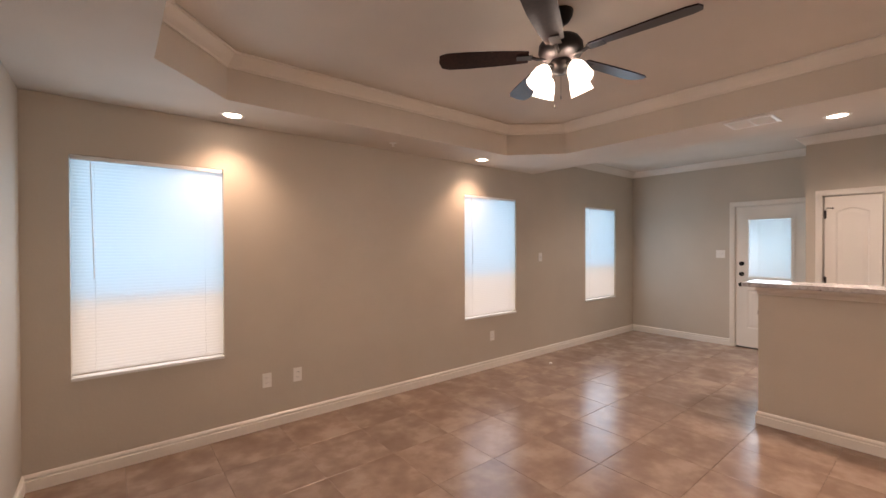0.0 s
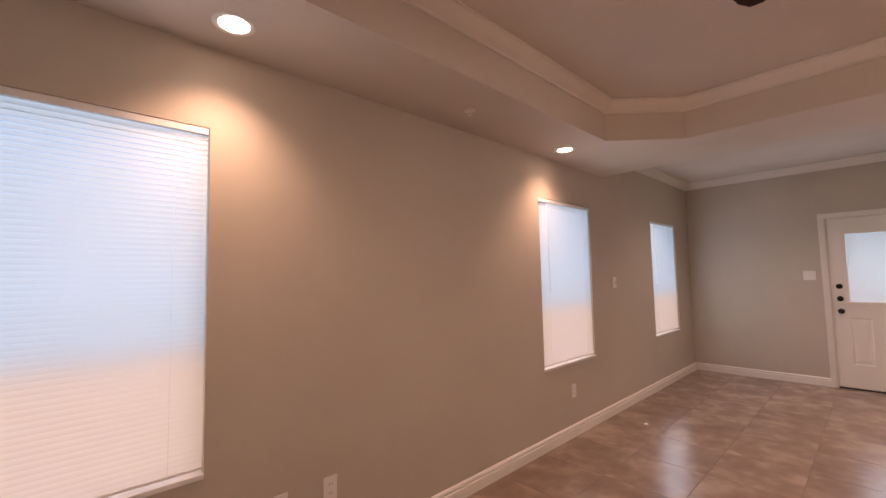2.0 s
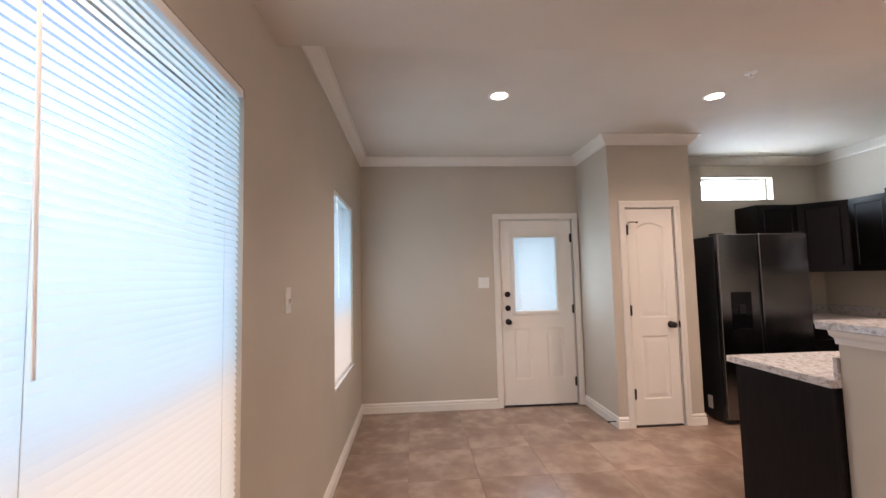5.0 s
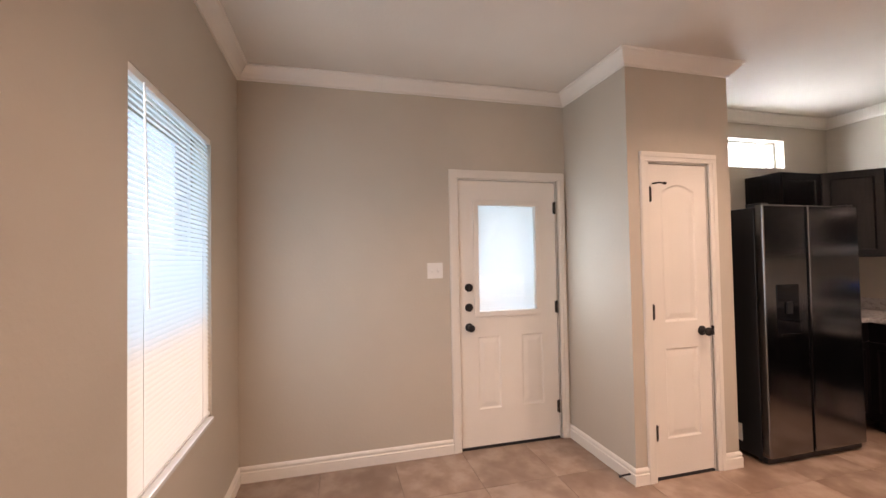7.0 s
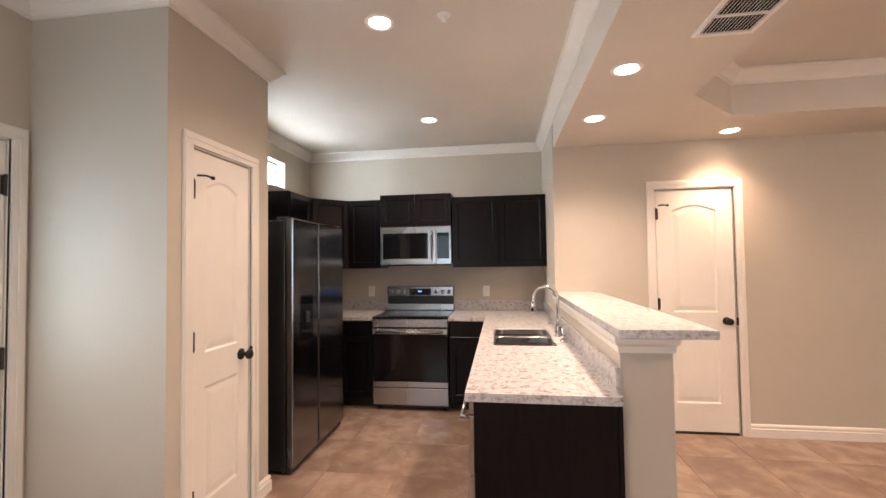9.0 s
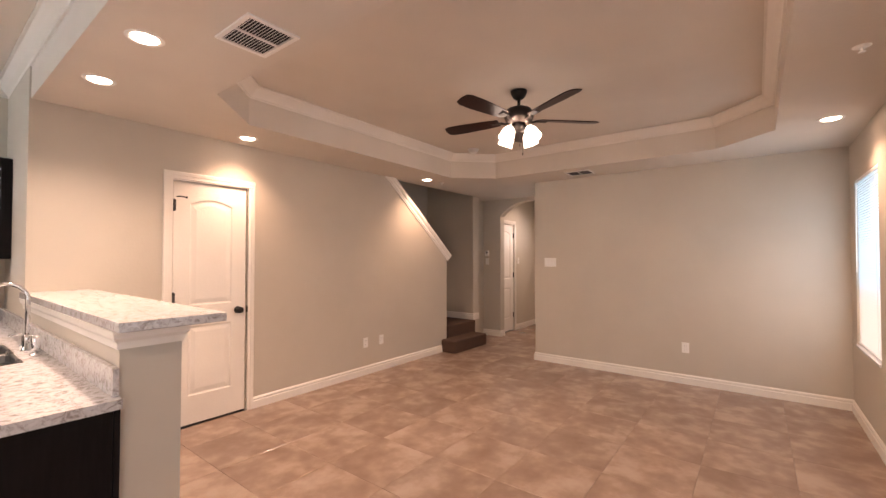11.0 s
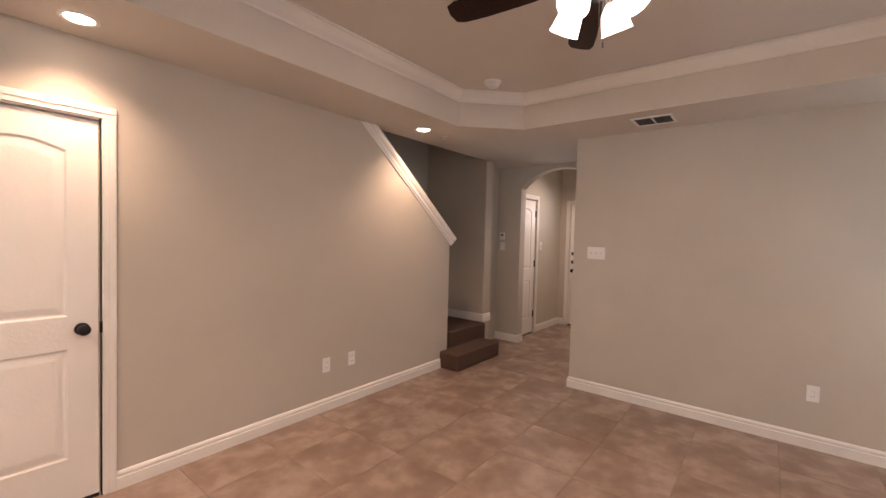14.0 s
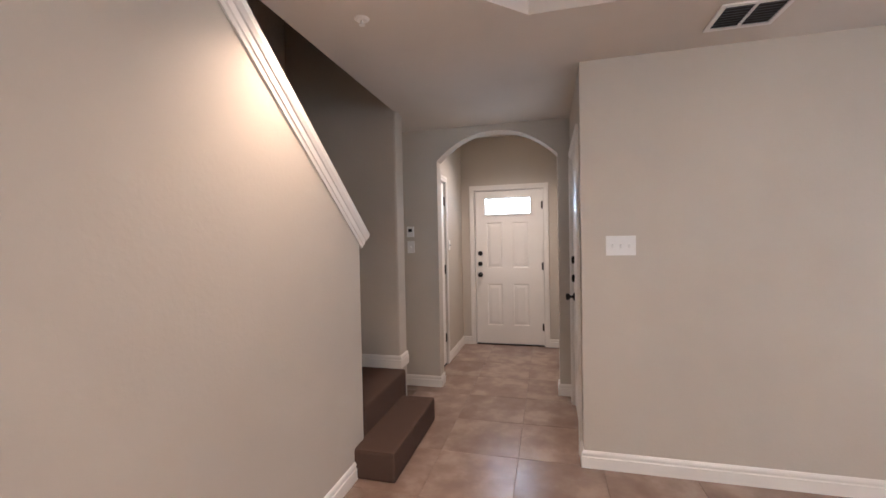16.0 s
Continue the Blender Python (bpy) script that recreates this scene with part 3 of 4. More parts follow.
def front_door():
    w, h = 0.875, 2.035
    d = setting("door_front", local(-1.44, -4.2575, "+x"), "closed cream front door with a small bright light at its top", "door")
    casing(d, w, h)
    f = 0.010
    panels = [(x, z, 0.20, ph, 0.0, name) for x in (0.15, 0.49) for z, ph, name in ((1.02, 0.60, "upper_panel"), (0.26, 0.55, "lower_panel"))]
    leaf = door_leaf(d, w, h, f, panels, [(0.135, 0.715, 1.73, 1.93)])
    bm = B()
    for a, b, c, e in ((0.105, 0.745, 1.93, 1.955), (0.105, 0.745, 1.705, 1.73), (0.105, 0.135, 1.73, 1.93), (0.715, 0.745, 1.73, 1.93)):
        bx(bm, a, b, f - 0.012, f - 0.0005, c, e, 0.003)
    part("lite_frame", bm, door_paint, leaf)
    pane = box("pane", glass, d, 0.135, 0.715, f + 0.02, f + 0.024, 1.73, 1.93)
    pane.visible_shadow = False
    for z in (1.215, 1.075):
        part("deadbolt", lathe(B(), [(0.001, 0), (0.031, 0), (0.031, 0.012), (0.024, 0.020), (0.001, 0.021)], pose(0.06, f, z, 90)), bronze, d)
    knob(d, 0.06, 0.93, f)
    hinges(d, w - 0.004, (0.25, 1.04, 1.83), f)
    box("threshold_gap", dark_gap, d, 0.0, w, 0.004, 0.10, 0.0, 0.013)


front_door()


# ---- windows and blinds ----
def window(k, x0, x1, z0=0.625, z1=2.08):
    w = setting("window_%d" % k, pose((x0 + x1) / 2, 0, 0), "white vinyl single-hung window with a pale stone sill", "window")
    a, b = -(x1 - x0) / 2, (x1 - x0) / 2
    bm = B()
    for q in ((a, b, z0, z0 + 0.045), (a, b, z1 - 0.045, z1), (a, a + 0.045, z0 + 0.045, z1 - 0.045), (b - 0.045, b, z0 + 0.045, z1 - 0.045)):
        bx(bm, q[0], q[1], 0.095, 0.155, q[2], q[3])
    part("window_frame", bm, vinyl, w)
    mid = (z0 + z1) / 2
    box("meeting_rail", vinyl, w, a + 0.045, b - 0.045, 0.105, 0.145, mid - 0.022, mid + 0.022, 0.003)
    for p, q in ((z0 + 0.045, mid - 0.022), (mid + 0.022, z1 - 0.045)):
        pane = box("pane", glass, w, a + 0.045, b - 0.045, 0.122, 0.126, p, q)
        pane.visible_shadow = False
    box("window_sill", sill_stone, w, a + 0.001, b - 0.001, -0.012, 0.095, z0 + 0.0005, z0 + 0.022, 0.004)


def blind_thing(x0, x1, tilt, z0=0.647, z1=2.08):
    t = thing("window_blind", pose((x0 + x1) / 2, 0, 0), "white mini blind, lowered and closed, glowing with daylight", "blind", "window blinds")
    a, b = -(x1 - x0) / 2 + 0.004, (x1 - x0) / 2 - 0.004
    y = 0.018
    box("headrail", vinyl, t, a, b, y - 0.016, y + 0.016, z1 - 0.030, z1 - 0.002, 0.002)
    box("bottom_rail", vinyl, t, a, b, y - 0.012, y + 0.012, z0 + 0.012, z0 + 0.024, 0.003)
    n = 64
    zs = [z0 + 0.034 + (z1 - 0.040 - z0 - 0.034) * k / (n - 1) for k in range(n)]
    c, s = math.cos(radians(tilt)) * 0.0125, math.sin(radians(tilt)) * 0.0125
    me = None
    for z in zs:
        if me is None:
            bm = B()
            rows3 = [[bm.verts.new((x, dy, dz)) for dy, dz in ((-c, -s), (-0.0012, 0.0018), (c, s))] for x in (a, b)]
            for j in range(2):
                bm.faces.new((rows3[0][j], rows3[1][j], rows3[1][j + 1], rows3[0][j + 1]))
            ob = part("slat", bm, slat_mat, t, smooth=True)
            me = ob.data
        else:
            ob = new("slat", me)
            ob.parent = t
        ob.location = (0, y, z)
    for x in (a + 0.12, b - 0.12):
        part("lift_cord", tube(B(), [(x, y - 0.013, z0 + 0.02), (x, y - 0.013, z1 - 0.03)], 0.0008, 5), vinyl, t)
    part("wand", tube(B(), [(a + 0.10, y - 0.022, z1 - 0.03), (a + 0.105, y - 0.026, z1 - 0.30), (a + 0.115, y - 0.030, z1 - 0.80)], 0.0035, 8), white_plastic, t)


for k, (x0, x1) in enumerate(WINDOWS):
    window(k + 1, x0, x1)
    blind_thing(x0, x1, (66, 66, 58)[k])


def high_window():
    w = setting("window_4", local(XB, -3.92, "-x"), "small high white kitchen window", "window")
    bm = B()
    for q in ((0, 0.88, 2.245, 2.265), (0, 0.88, 2.49, 2.51), (0, 0.02, 2.265, 2.49), (0.86, 0.88, 2.265, 2.49)):
        bx(bm, q[0], q[1], 0.09, 0.15, q[2], q[3])
    part("window_frame", bm, vinyl, w)
    pane = box("pane", glass, w, 0.02, 0.86, 0.12, 0.124, 2.265, 2.49)
    pane.visible_shadow = False


high_window()


# ---- ceiling fittings ----
def downlight(x, y, z):
    t = thing("recessed_light", pose(x, y, z), "lit round recessed ceiling light with a white trim ring", "ceiling light", "recessed lights")
    part("trim_ring", lathe(B(), [(0.058, -0.002), (0.066, -0.006), (0.076, -0.004), (0.080, -0.001), (0.080, 0.0), (0.058, 0.0)], seg=36, caps=False), white_plastic, t, smooth=True)
    part("lens", lathe(B(), [(0.001, -0.003), (0.057, -0.003), (0.057, -0.001), (0.001, -0.001)], seg=36), lamp_glow, t, "glowing warm white lens")


for p in DOWNLIGHTS:
    downlight(*p)


def vent(x, y, w, d, label, tilt=-48, n=14, slat=None):
    t = thing("ceiling_vent", pose(x, y, ZL), label, "vent", "ceiling vents")
    bm = B()
    e = 0.022
    for q in ((-w / 2, w / 2, -d / 2, -d / 2 + e), (-w / 2, w / 2, d / 2 - e, d / 2), (-w / 2, -w / 2 + e, -d / 2 + e, d / 2 - e), (w / 2 - e, w / 2, -d / 2 + e, d / 2 - e)):
        bx(bm, *q, -0.010, -0.0005, 0.002)
    part("frame", bm, white_plastic, t)
    # added near-black sheet for the darkness of the duct behind the slats
    box("duct_shade", dark_gap, t, -w / 2 + e, w / 2 - e, -d / 2 + e, d / 2 - e, -0.002, -0.0008)
    box("divider", white_plastic, t, -w / 2 + e, w / 2 - e, -0.006, 0.006, -0.010, -0.003)
    for half in (-1, 1):
        for k in range(n):
            xx = -w / 2 + e + (w - 2 * e) * (k + 0.5) / n
            a, b = sorted((half * 0.006, half * (d / 2 - e)))
            part("slat", bx(B(), -0.0010, 0.0010, a, b, -0.006, 0.006), slat or white_plastic, t, m=pose(xx, 0, -0.0070, 0, tilt))


vent(5.685, -2.54, 0.25, 0.31, "white two-way ceiling vent near the bar, white slats over a sheet coloured as duct shade")
# slats here take the grey that carries their shadow
vent(1.70, -2.39, 0.25, 0.30, "white two-way ceiling vent near the front wall, its slats coloured dark as in shadow", -66, 8, slat_shaded)


def smoke_alarm(x, y, z):
    t = thing("smoke_alarm", pose(x, y, z), "round white smoke alarm on the tray ceiling", "smoke alarm")
    part("base", lathe(B(), [(0.001, -0.012), (0.066, -0.012), (0.070, -0.004), (0.070, 0), (0.001, 0)], seg=32), white_plastic, t)
    part("cover", lathe(B(), [(0.001, -0.045), (0.038, -0.044), (0.050, -0.036), (0.056, -0.0125), (0.001, -0.0125)], seg=32), white_plastic, t, smooth=True)


smoke_alarm(2.43, -3.46, ZH)


def sprinkler(x, y, z):
    t = thing("fire_sprinkler", pose(x, y, z), "small white ceiling sprinkler head", "sprinkler", "sprinklers")
    part("escutcheon", lathe(B(), [(0.001, -0.008), (0.022, -0.008), (0.034, -0.003), (0.036, 0), (0.001, 0)], seg=24), white_plastic, t)
    part("head", lathe(B(), [(0.001, -0.030), (0.014, -0.030), (0.015, -0.027), (0.005, -0.025), (0.006, -0.0085), (0.001, -0.0085)], seg=16), white_plastic, t)


for p in ((6.94, -2.85, ZH), (2.17, -4.16, ZL), (3.84, -0.27, ZL)):
    sprinkler(*p)


def ceiling_fan(x, y):
    t = thing("ceiling_fan", pose(x, y, ZH), "dark bronze five-blade ceiling fan with lit frosted glass shades", "ceiling fan")
    part("canopy", lathe(B(), [(0.001, -0.075), (0.022, -0.072), (0.045, -0.055), (0.062, -0.025), (0.066, -0.001), (0.001, -0.001)], seg=32), bronze, t, smooth=True)
    part("downrod", cyl(B(), (0, 0, -0.10), 0.012, 0.08), bronze, t, smooth=True)
    part("motor", lathe(B(), [(0.001, -0.125), (0.05, -0.130), (0.095, -0.150), (0.115, -0.180), (0.118, -0.215), (0.105, -0.240), (0.075, -0.255), (0.060, -0.262), (0.001, -0.262)], seg=40), bronze, t, smooth=True)
    part("switch_housing", lathe(B(), [(0.001, -0.263), (0.052, -0.263), (0.058, -0.285), (0.050, -0.315), (0.030, -0.330), (0.001, -0.334)], seg=32), bronze, t, smooth=True)
    for k in range(5):
        ang = -10 + 72 * k
        m = pose(0, 0, -0.235, 0, 0, ang)
        bm = tube(B(), [(0.06, 0, -0.012), (0.12, 0, -0.012), (0.155, 0.0, 0.0)], 0.009, 8)
        bx(bm, 0.15, 0.235, -0.03, 0.03, -0.004, 0.0, 0.0015)
        part("blade_bracket", bm, bronze, t, m=m)
        bm = B()
        outline = [(0.17, -0.045), (0.30, -0.058), (0.50, -0.068), (0.61, -0.066), (0.65, -0.050), (0.66, 0.0), (0.65, 0.050), (0.61, 0.066), (0.50, 0.068), (0.30, 0.058), (0.17, 0.045)]
        lo = [bm.verts.new((u, v, 0.0)) for u, v in outline]
        hi = [bm.verts.new((u, v, 0.007)) for u, v in outline]
        bm.faces.new(lo[::-1])
        bm.faces.new(hi)
        for j in range(len(lo)):
            bm.faces.new((lo[j], lo[(j + 1) % len(lo)], hi[(j + 1) % len(lo)], hi[j]))
        part("blade", bm, fan_wood, t, "dark reddish-brown blade", m=m @ pose(0, 0, 0.001, 12, 0, 0))
    for k in range(4):
        ang = -14 + 90 * k
        m = pose(0, 0, -0.300, 0, 0, ang)
        arm = part("lamp_arm", tube(B(), [(0.03, 0, 0), (0.075, 0, 0.004), (0.10, 0, -0.014)], 0.009, 10), bronze, t, m=m)
        ms = m @ pose(0.10, 0, -0.012, 0, -28, 0)
        part("shade", lathe(B(), [(0.020, 0.0), (0.030, -0.010), (0.046, -0.035), (0.054, -0.070), (0.058, -0.100), (0.062, -0.112), (0.058, -0.112), (0.054, -0.098), (0.050, -0.068), (0.042, -0.035), (0.020, -0.006)], seg=24, caps=False), shade_glow, t, "lit frosted bell shade", True, m=ms)
        lamp = new("fan_lamp", bpy.data.lights.new("fan_lamp", "POINT"))
        lamp.data.energy, lamp.data.color, lamp.data.shadow_soft_size = 11.0, WARM, 0.03
        lamp.location = (Matrix.Translation((x, y, ZH)) @ ms @ Vector((0, 0, -0.085)))
    for dx, ln in ((0.03, 0.11), (-0.025, 0.17)):
        bm = tube(B(), [(dx, 0.02, -0.33), (dx, 0.02, -0.33 - ln)], 0.0012, 6)
        cyl(bm, (dx, 0.02, -0.335 - ln), 0.004, 0.018, "z", 8)
        part("pull_chain", bm, bronze, t)


ceiling_fan(3.70, -2.195)


# ---- wall plates ----
def outlet(m, label="white duplex outlet plate low on the wall"):
    t = thing("outlet", m, label, "outlet", "wall outlets")
    box("plate", white_plastic, t, -0.036, 0.036, -0.006, 0, -0.058, 0.058, 0.002)
    for z in (-0.021, 0.021):
        s = box("socket", white_plastic, t, -0.017, 0.017, -0.0085, -0.0062, z - 0.014, z + 0.014, 0.001)
        bm = bx(B(), -0.008, -0.006, -0.0092, -0.0086, z - 0.004, z + 0.006)
        bx(bm, 0.006, 0.008, -0.0092, -0.0086, z - 0.004, z + 0.006)
        part("slots", bm, dark_gap, s)


def light_switch(m, gangs, label):
    t = thing("light_switch", m, label, "light switch", "light switches")
    w = 0.036 + 0.023 * (gangs - 1)
    box("plate", white_plastic, t, -w, w, -0.006, 0, -0.058, 0.058, 0.002)
    for k in range(gangs):
        x = (k - (gangs - 1) / 2) * 0.046
        part("toggle", bx(B(), -0.005, 0.005, -0.016, 0.0, -0.010, 0.010, 0.001), white_plastic, t, m=pose(x, -0.0062, 0, 20))


def at(x, y, z, face):
    return local(x, y, face) @ Matrix.Translation((0, 0, z))


for x in (2.79, 3.04, 5.41):
    outlet(at(x, 0, 0.39, "-y"))
outlet(at(XF, -1.335, 0.40, "+x"))
for x in (3.30, 3.04):
    outlet(at(x, YS, 0.38, "+y"))
outlet(at(6.00, -3.28, 0.40, "-x"), "white duplex outlet plate on the half wall")
outlet(at(6.83, YK, 1.12, "+y"), "white outlet plate over the kitchen counter")
outlet(at(8.15, YK, 1.12, "+y"), "white outlet plate over the kitchen counter")
light_switch(at(6.34, 0, 1.33, "-y"), 1, "white single switch plate between the windows")
light_switch(at(XB, -1.335, 1.35, "-x"), 2, "white double switch plate beside the back door")
light_switch(at(XF, -2.91, 1.34, "+x"), 3, "white triple switch plate near the hall opening")


def thermostat(m):
    t = thing("thermostat", m, "white thermostat above a small plate at the hall corner", "thermostat")
    box("base", white_plastic, t, -0.035, 0.035, -0.024, 0, -0.05, 0.05, 0.004)
    box("screen", dark_gap, t, -0.018, 0.018, -0.0255, -0.0245, 0.0, 0.03)


thermostat(at(0.22, -4.60, 1.48, "+x"))
light_switch(at(0.22, -4.60, 1.335, "+x"), 1, "white single switch plate under the thermostat")
light_switch(at(-0.68, -4.44, 1.34, "+y"), 1, "white single switch plate in the entry")


def spring_stop(m):
    t = thing("door_stop", m, "small dark spring door stop on the pantry baseboard", "door stop")
    part("spring", tube(B(), [(0, 0, 0), (0, -0.035, 0.0), (0, -0.070, -0.002)], 0.006, 10), bronze, t, smooth=True)
    part("tip", lathe(B(), [(0.001, 0), (0.009, 0), (0.009, 0.012), (0.001, 0.013)], pose(0, -0.070, -0.002, 90), 14), rubber, t, "black rubber tip")


spring_stop(at(8.205, -2.416, 0.055, "+y"))


def floor_cap(x, y):
    t = thing("floor_cap", pose(x, y, 0.0), "tiny white round cap lying on the tiled floor", "cap")
    part("disc", lathe(B(), [(0.001, 0.0005), (0.018, 0.0005), (0.018, 0.006), (0.012, 0.010), (0.001, 0.011)], seg=24), white_plastic, t, smooth=True)


floor_cap(6.11, -0.34)


# ---- stairs ----
def stairs():
    t = setting("stairs", pose(0, 0, 0), "brown carpeted stairs", "stairs")
    box("step", carpet, t, 0.93, 1.80, -4.46, -4.19, 0.0, 0.18, 0.02)
    box("step", carpet, t, 0.852, 1.615, -5.498, -4.45, 0.0, 0.36, 0.02)
    for k in range(12):
        x = 1.86 + 0.235 * k
        if x > 4.6:
            break
        box("step", carpet, t, x - 0.24, x + 0.02, -5.498, YS - 0.122, max(0.0, 0.19 * k), 0.36 + 0.19 * (k + 1), 0.015)


stairs()
structure("baseboard", sweep(B(), [(0.85, -5.50), (0.85, -4.50), (0.68, -4.50)], [(-o, z + 0.36) for o, z in BASE]), trim_paint, "cream baseboard along the stair landing", "baseboard")


# ---- kitchen ----
def shaker_front(bm, w, h, x, z, y, rail=0.055, t=0.019):
    """A cabinet door: frame round a sunken field with a bevelled inner edge."""
    loops = []
    for i, dep in ((0, y), (0, y - t + 0.002), (0.002, y - t), (rail, y - t), (rail + 0.010, y - t + 0.009), (rail + 0.016, y - t + 0.009)):
        loops.append([bm.verts.new((p, dep, q)) for p, q in ((x + i, z + i), (x + w - i, z + i), (x + w - i, z + h - i), (x + i, z + h - i))])
    for a, b in zip(loops, loops[1:]):
        for k in range(4):
            bm.faces.new((a[k], a[(k + 1) % 4], b[(k + 1) % 4], b[k]))
    bm.faces.new(loops[-1])
    bm.faces.new(loops[0][::-1])
    return bm


def cabinet(name, m, w, d, z0, z1, doors, label, group, drawer=0.0, toe=0.0):
    """Local x across, front at y = 0, body behind."""
    t = thing(name, m, label, "cabinet", group)
    box("body", cabinet_wood, t, 0.001, w - 0.001, 0.0, d, z0 + toe, z1)
    if toe:
        box("toe_kick", dark_gap, t, 0.001, w - 0.001, 0.07, 0.085, z0, z0 + toe)
    dw = w / doors if doors else w
    top = z1 - 0.006
    for k in range(doors):
        lo = z0 + toe + 0.006
        if drawer:
            part("drawer_front", bx(B(), k * dw + 0.004, (k + 1) * dw - 0.004, -0.019, -0.0005, z1 - drawer, top, 0.003), cabinet_wood, t)
        part("cabinet_door", shaker_front(B(), dw - 0.008, (z1 - drawer - 0.008 if drawer else top) - lo, k * dw + 0.004, lo, -0.0005), cabinet_wood, t)
    return t


UF = YK + 0.315      # upper cabinet fronts
cabinet("upper_cabinet", local(7.165, UF, "+y"), 0.965, 0.313, 1.39, 2.13, 2, "dark espresso two-door wall cabinet beside the side wall", "wall cabinets")
cabinet("upper_cabinet", local(7.935, UF + 0.04, "+y"), 0.765, 0.353, 1.825, 2.17, 2, "dark espresso two-door cabinet over the microwave", "wall cabinets")
cabinet("upper_cabinet", local(8.30, UF, "+y"), 0.36, 0.313, 1.39, 2.13, 1, "narrow dark espresso wall cabinet with one door", "wall cabinets")
cabinet("upper_cabinet", local(8.60, -4.30, "-x"), 0.449, 0.308, 1.39, 2.13, 1, "dark espresso wall cabinet on the back wall beside the fridge", "wall cabinets")


def corner_cabinet():
    t = thing("upper_cabinet", pose(0, 0, 0), "dark espresso corner wall cabinet set across the corner", "cabinet", "wall cabinets")
    pts = [(XB - 0.001, YK + 0.001), (8.302, YK + 0.001), (8.302, UF), (8.60, YK + 0.61), (XB - 0.001, YK + 0.61)]
    pts[3] = (8.60, -4.750)
    pts[4] = (XB - 0.001, -4.750)
    bm = B()
    lo = [bm.verts.new((x, y, 1.39)) for x, y in pts]
    hi = [bm.verts.new((x, y, 2.13)) for x, y in pts]
    bm.faces.new(lo)
    bm.faces.new(hi[::-1])
    for k in range(5):
        bm.faces.new((lo[k], lo[(k + 1) % 5], hi[(k + 1) % 5], hi[k]))
    part("body", bm, cabinet_wood, t)
    a, b = Vector((8.60, -4.750, 0)), Vector((8.302, UF, 0))
    w = (b - a).length
    ang = math.degrees(math.atan2((b - a).y, (b - a).x))
    part("cabinet_door", shaker_front(B(), w - 0.03, 0.728, 0.015, 1.396, -0.0005), cabinet_wood, t, m=pose(a.x, a.y, 0, 0, 0, ang))


corner_cabinet()

CF = YK + 0.61       # base cabinet fronts along the kitchen wall
cabinet("base_cabinet", local(7.175, CF, "+y"), 0.375, 0.608, 0.0, 0.875, 1, "dark espresso base cabinet beside the cooker", "base cabinets", 0.15, 0.10)
cabinet("base_cabinet", local(8.29, CF, "+y"), 0.345, 0.608, 0.0, 0.875, 1, "dark espresso base cabinet beside the cooker near the corner", "base cabinets", 0.15, 0.10)
cabinet("base_cabinet", local(8.30, -4.35, "-x"), 0.40, 0.608, 0.0, 0.875, 1, "dark espresso base cabinet beside the fridge", "base cabinets", 0.15, 0.10)
cabinet("base_cabinet", local(6.79, -4.00, "+x"), 0.88, 0.585, 0.0, 0.875, 2, "dark espresso sink base cabinet in the peninsula", "base cabinets", 0.15, 0.10)
cabinet("base_cabinet", local(6.79, CF, "+x"), 0.745, 0.585, 0.0, 0.875, 1, "dark espresso peninsula base cabinet at the corner", "base cabinets", 0.15, 0.10)
end_panel = thing("end_panel", pose(0, 0, 0), "dark espresso end panel closing the peninsula", "cabinet")
box("panel", cabinet_wood, end_panel, 6.222, 6.79, -2.497, -2.478, 0.0, 0.875)
box("scribe_strip", cabinet_wood, end_panel, 6.2015, 6.2205, -2.497, -2.474, 0.0, 0.875, 0.002)


def dishwasher():
    t = thing("dishwasher", local(6.79, -3.11, "+x"), "stainless steel dishwasher at the end of the peninsula", "dishwasher")
    box("body", black_plastic, t, 0.003, 0.606, 0.002, 0.57, 0.10, 0.872)
    box("dishwasher_door", steel, t, 0.004, 0.605, -0.024, 0.0, 0.12, 0.80, 0.004)
    box("control_strip", steel, t, 0.004, 0.605, -0.024, 0.0, 0.804, 0.870, 0.004)
    bm = tube(B(), [(0.06, -0.025, 0.775), (0.06, -0.06, 0.775), (0.55, -0.06, 0.775), (0.55, -0.025, 0.775)], 0.009)
    part("door_handle", bm, steel, t, smooth=True)
    box("toe_kick", black_plastic, t, 0.004, 0.605, 0.05, 0.06, 0.0, 0.098)


dishwasher()

worktop = thing("worktop", pose(0, 0, 0), "speckled white and grey granite worktop with a low backsplash", "worktop")
bm = B()
Z0, Z1 = 0.877, 0.912
for q in ((6.202, 6.33, -5.358, -2.45), (6.33, 6.72, -5.358, -4.06), (6.33, 6.72, -3.42, -2.45), (6.72, 6.825, -5.358, -2.45), (6.825, 7.178, -5.358, -4.715)):
    bx(bm, q[0], q[1], q[2], q[3], Z0, Z1)
bmesh.ops.remove_doubles(bm, verts=bm.verts, dist=1e-5)
part("slab", bm, granite, worktop)
bm = bx(B(), 7.942, 8.265, -5.358, -4.715, Z0, Z1)
bx(bm, 8.265, XB - 0.002, -5.358, -4.355, Z0, Z1)
part("slab", bm, granite, worktop)
bm = bx(B(), 6.2025, 6.222, -5.337, -2.49, Z1 + 0.0005, 1.012, 0.002)
part("backsplash", bm, granite, worktop)
bm = bx(B(), 6.2025, 7.178, -5.3585, -5.3385, Z1 + 0.0005, 1.012, 0.002)
part("backsplash", bm, granite, worktop)
bm = bx(B(), 7.942, XB - 0.022, -5.3585, -5.3385, Z1 + 0.0005, 1.012, 0.002)
bx(bm, XB - 0.0215, XB - 0.0015, -5.3585, -4.355, Z1 + 0.0005, 1.012, 0.002)
part("backsplash", bm, granite, worktop)

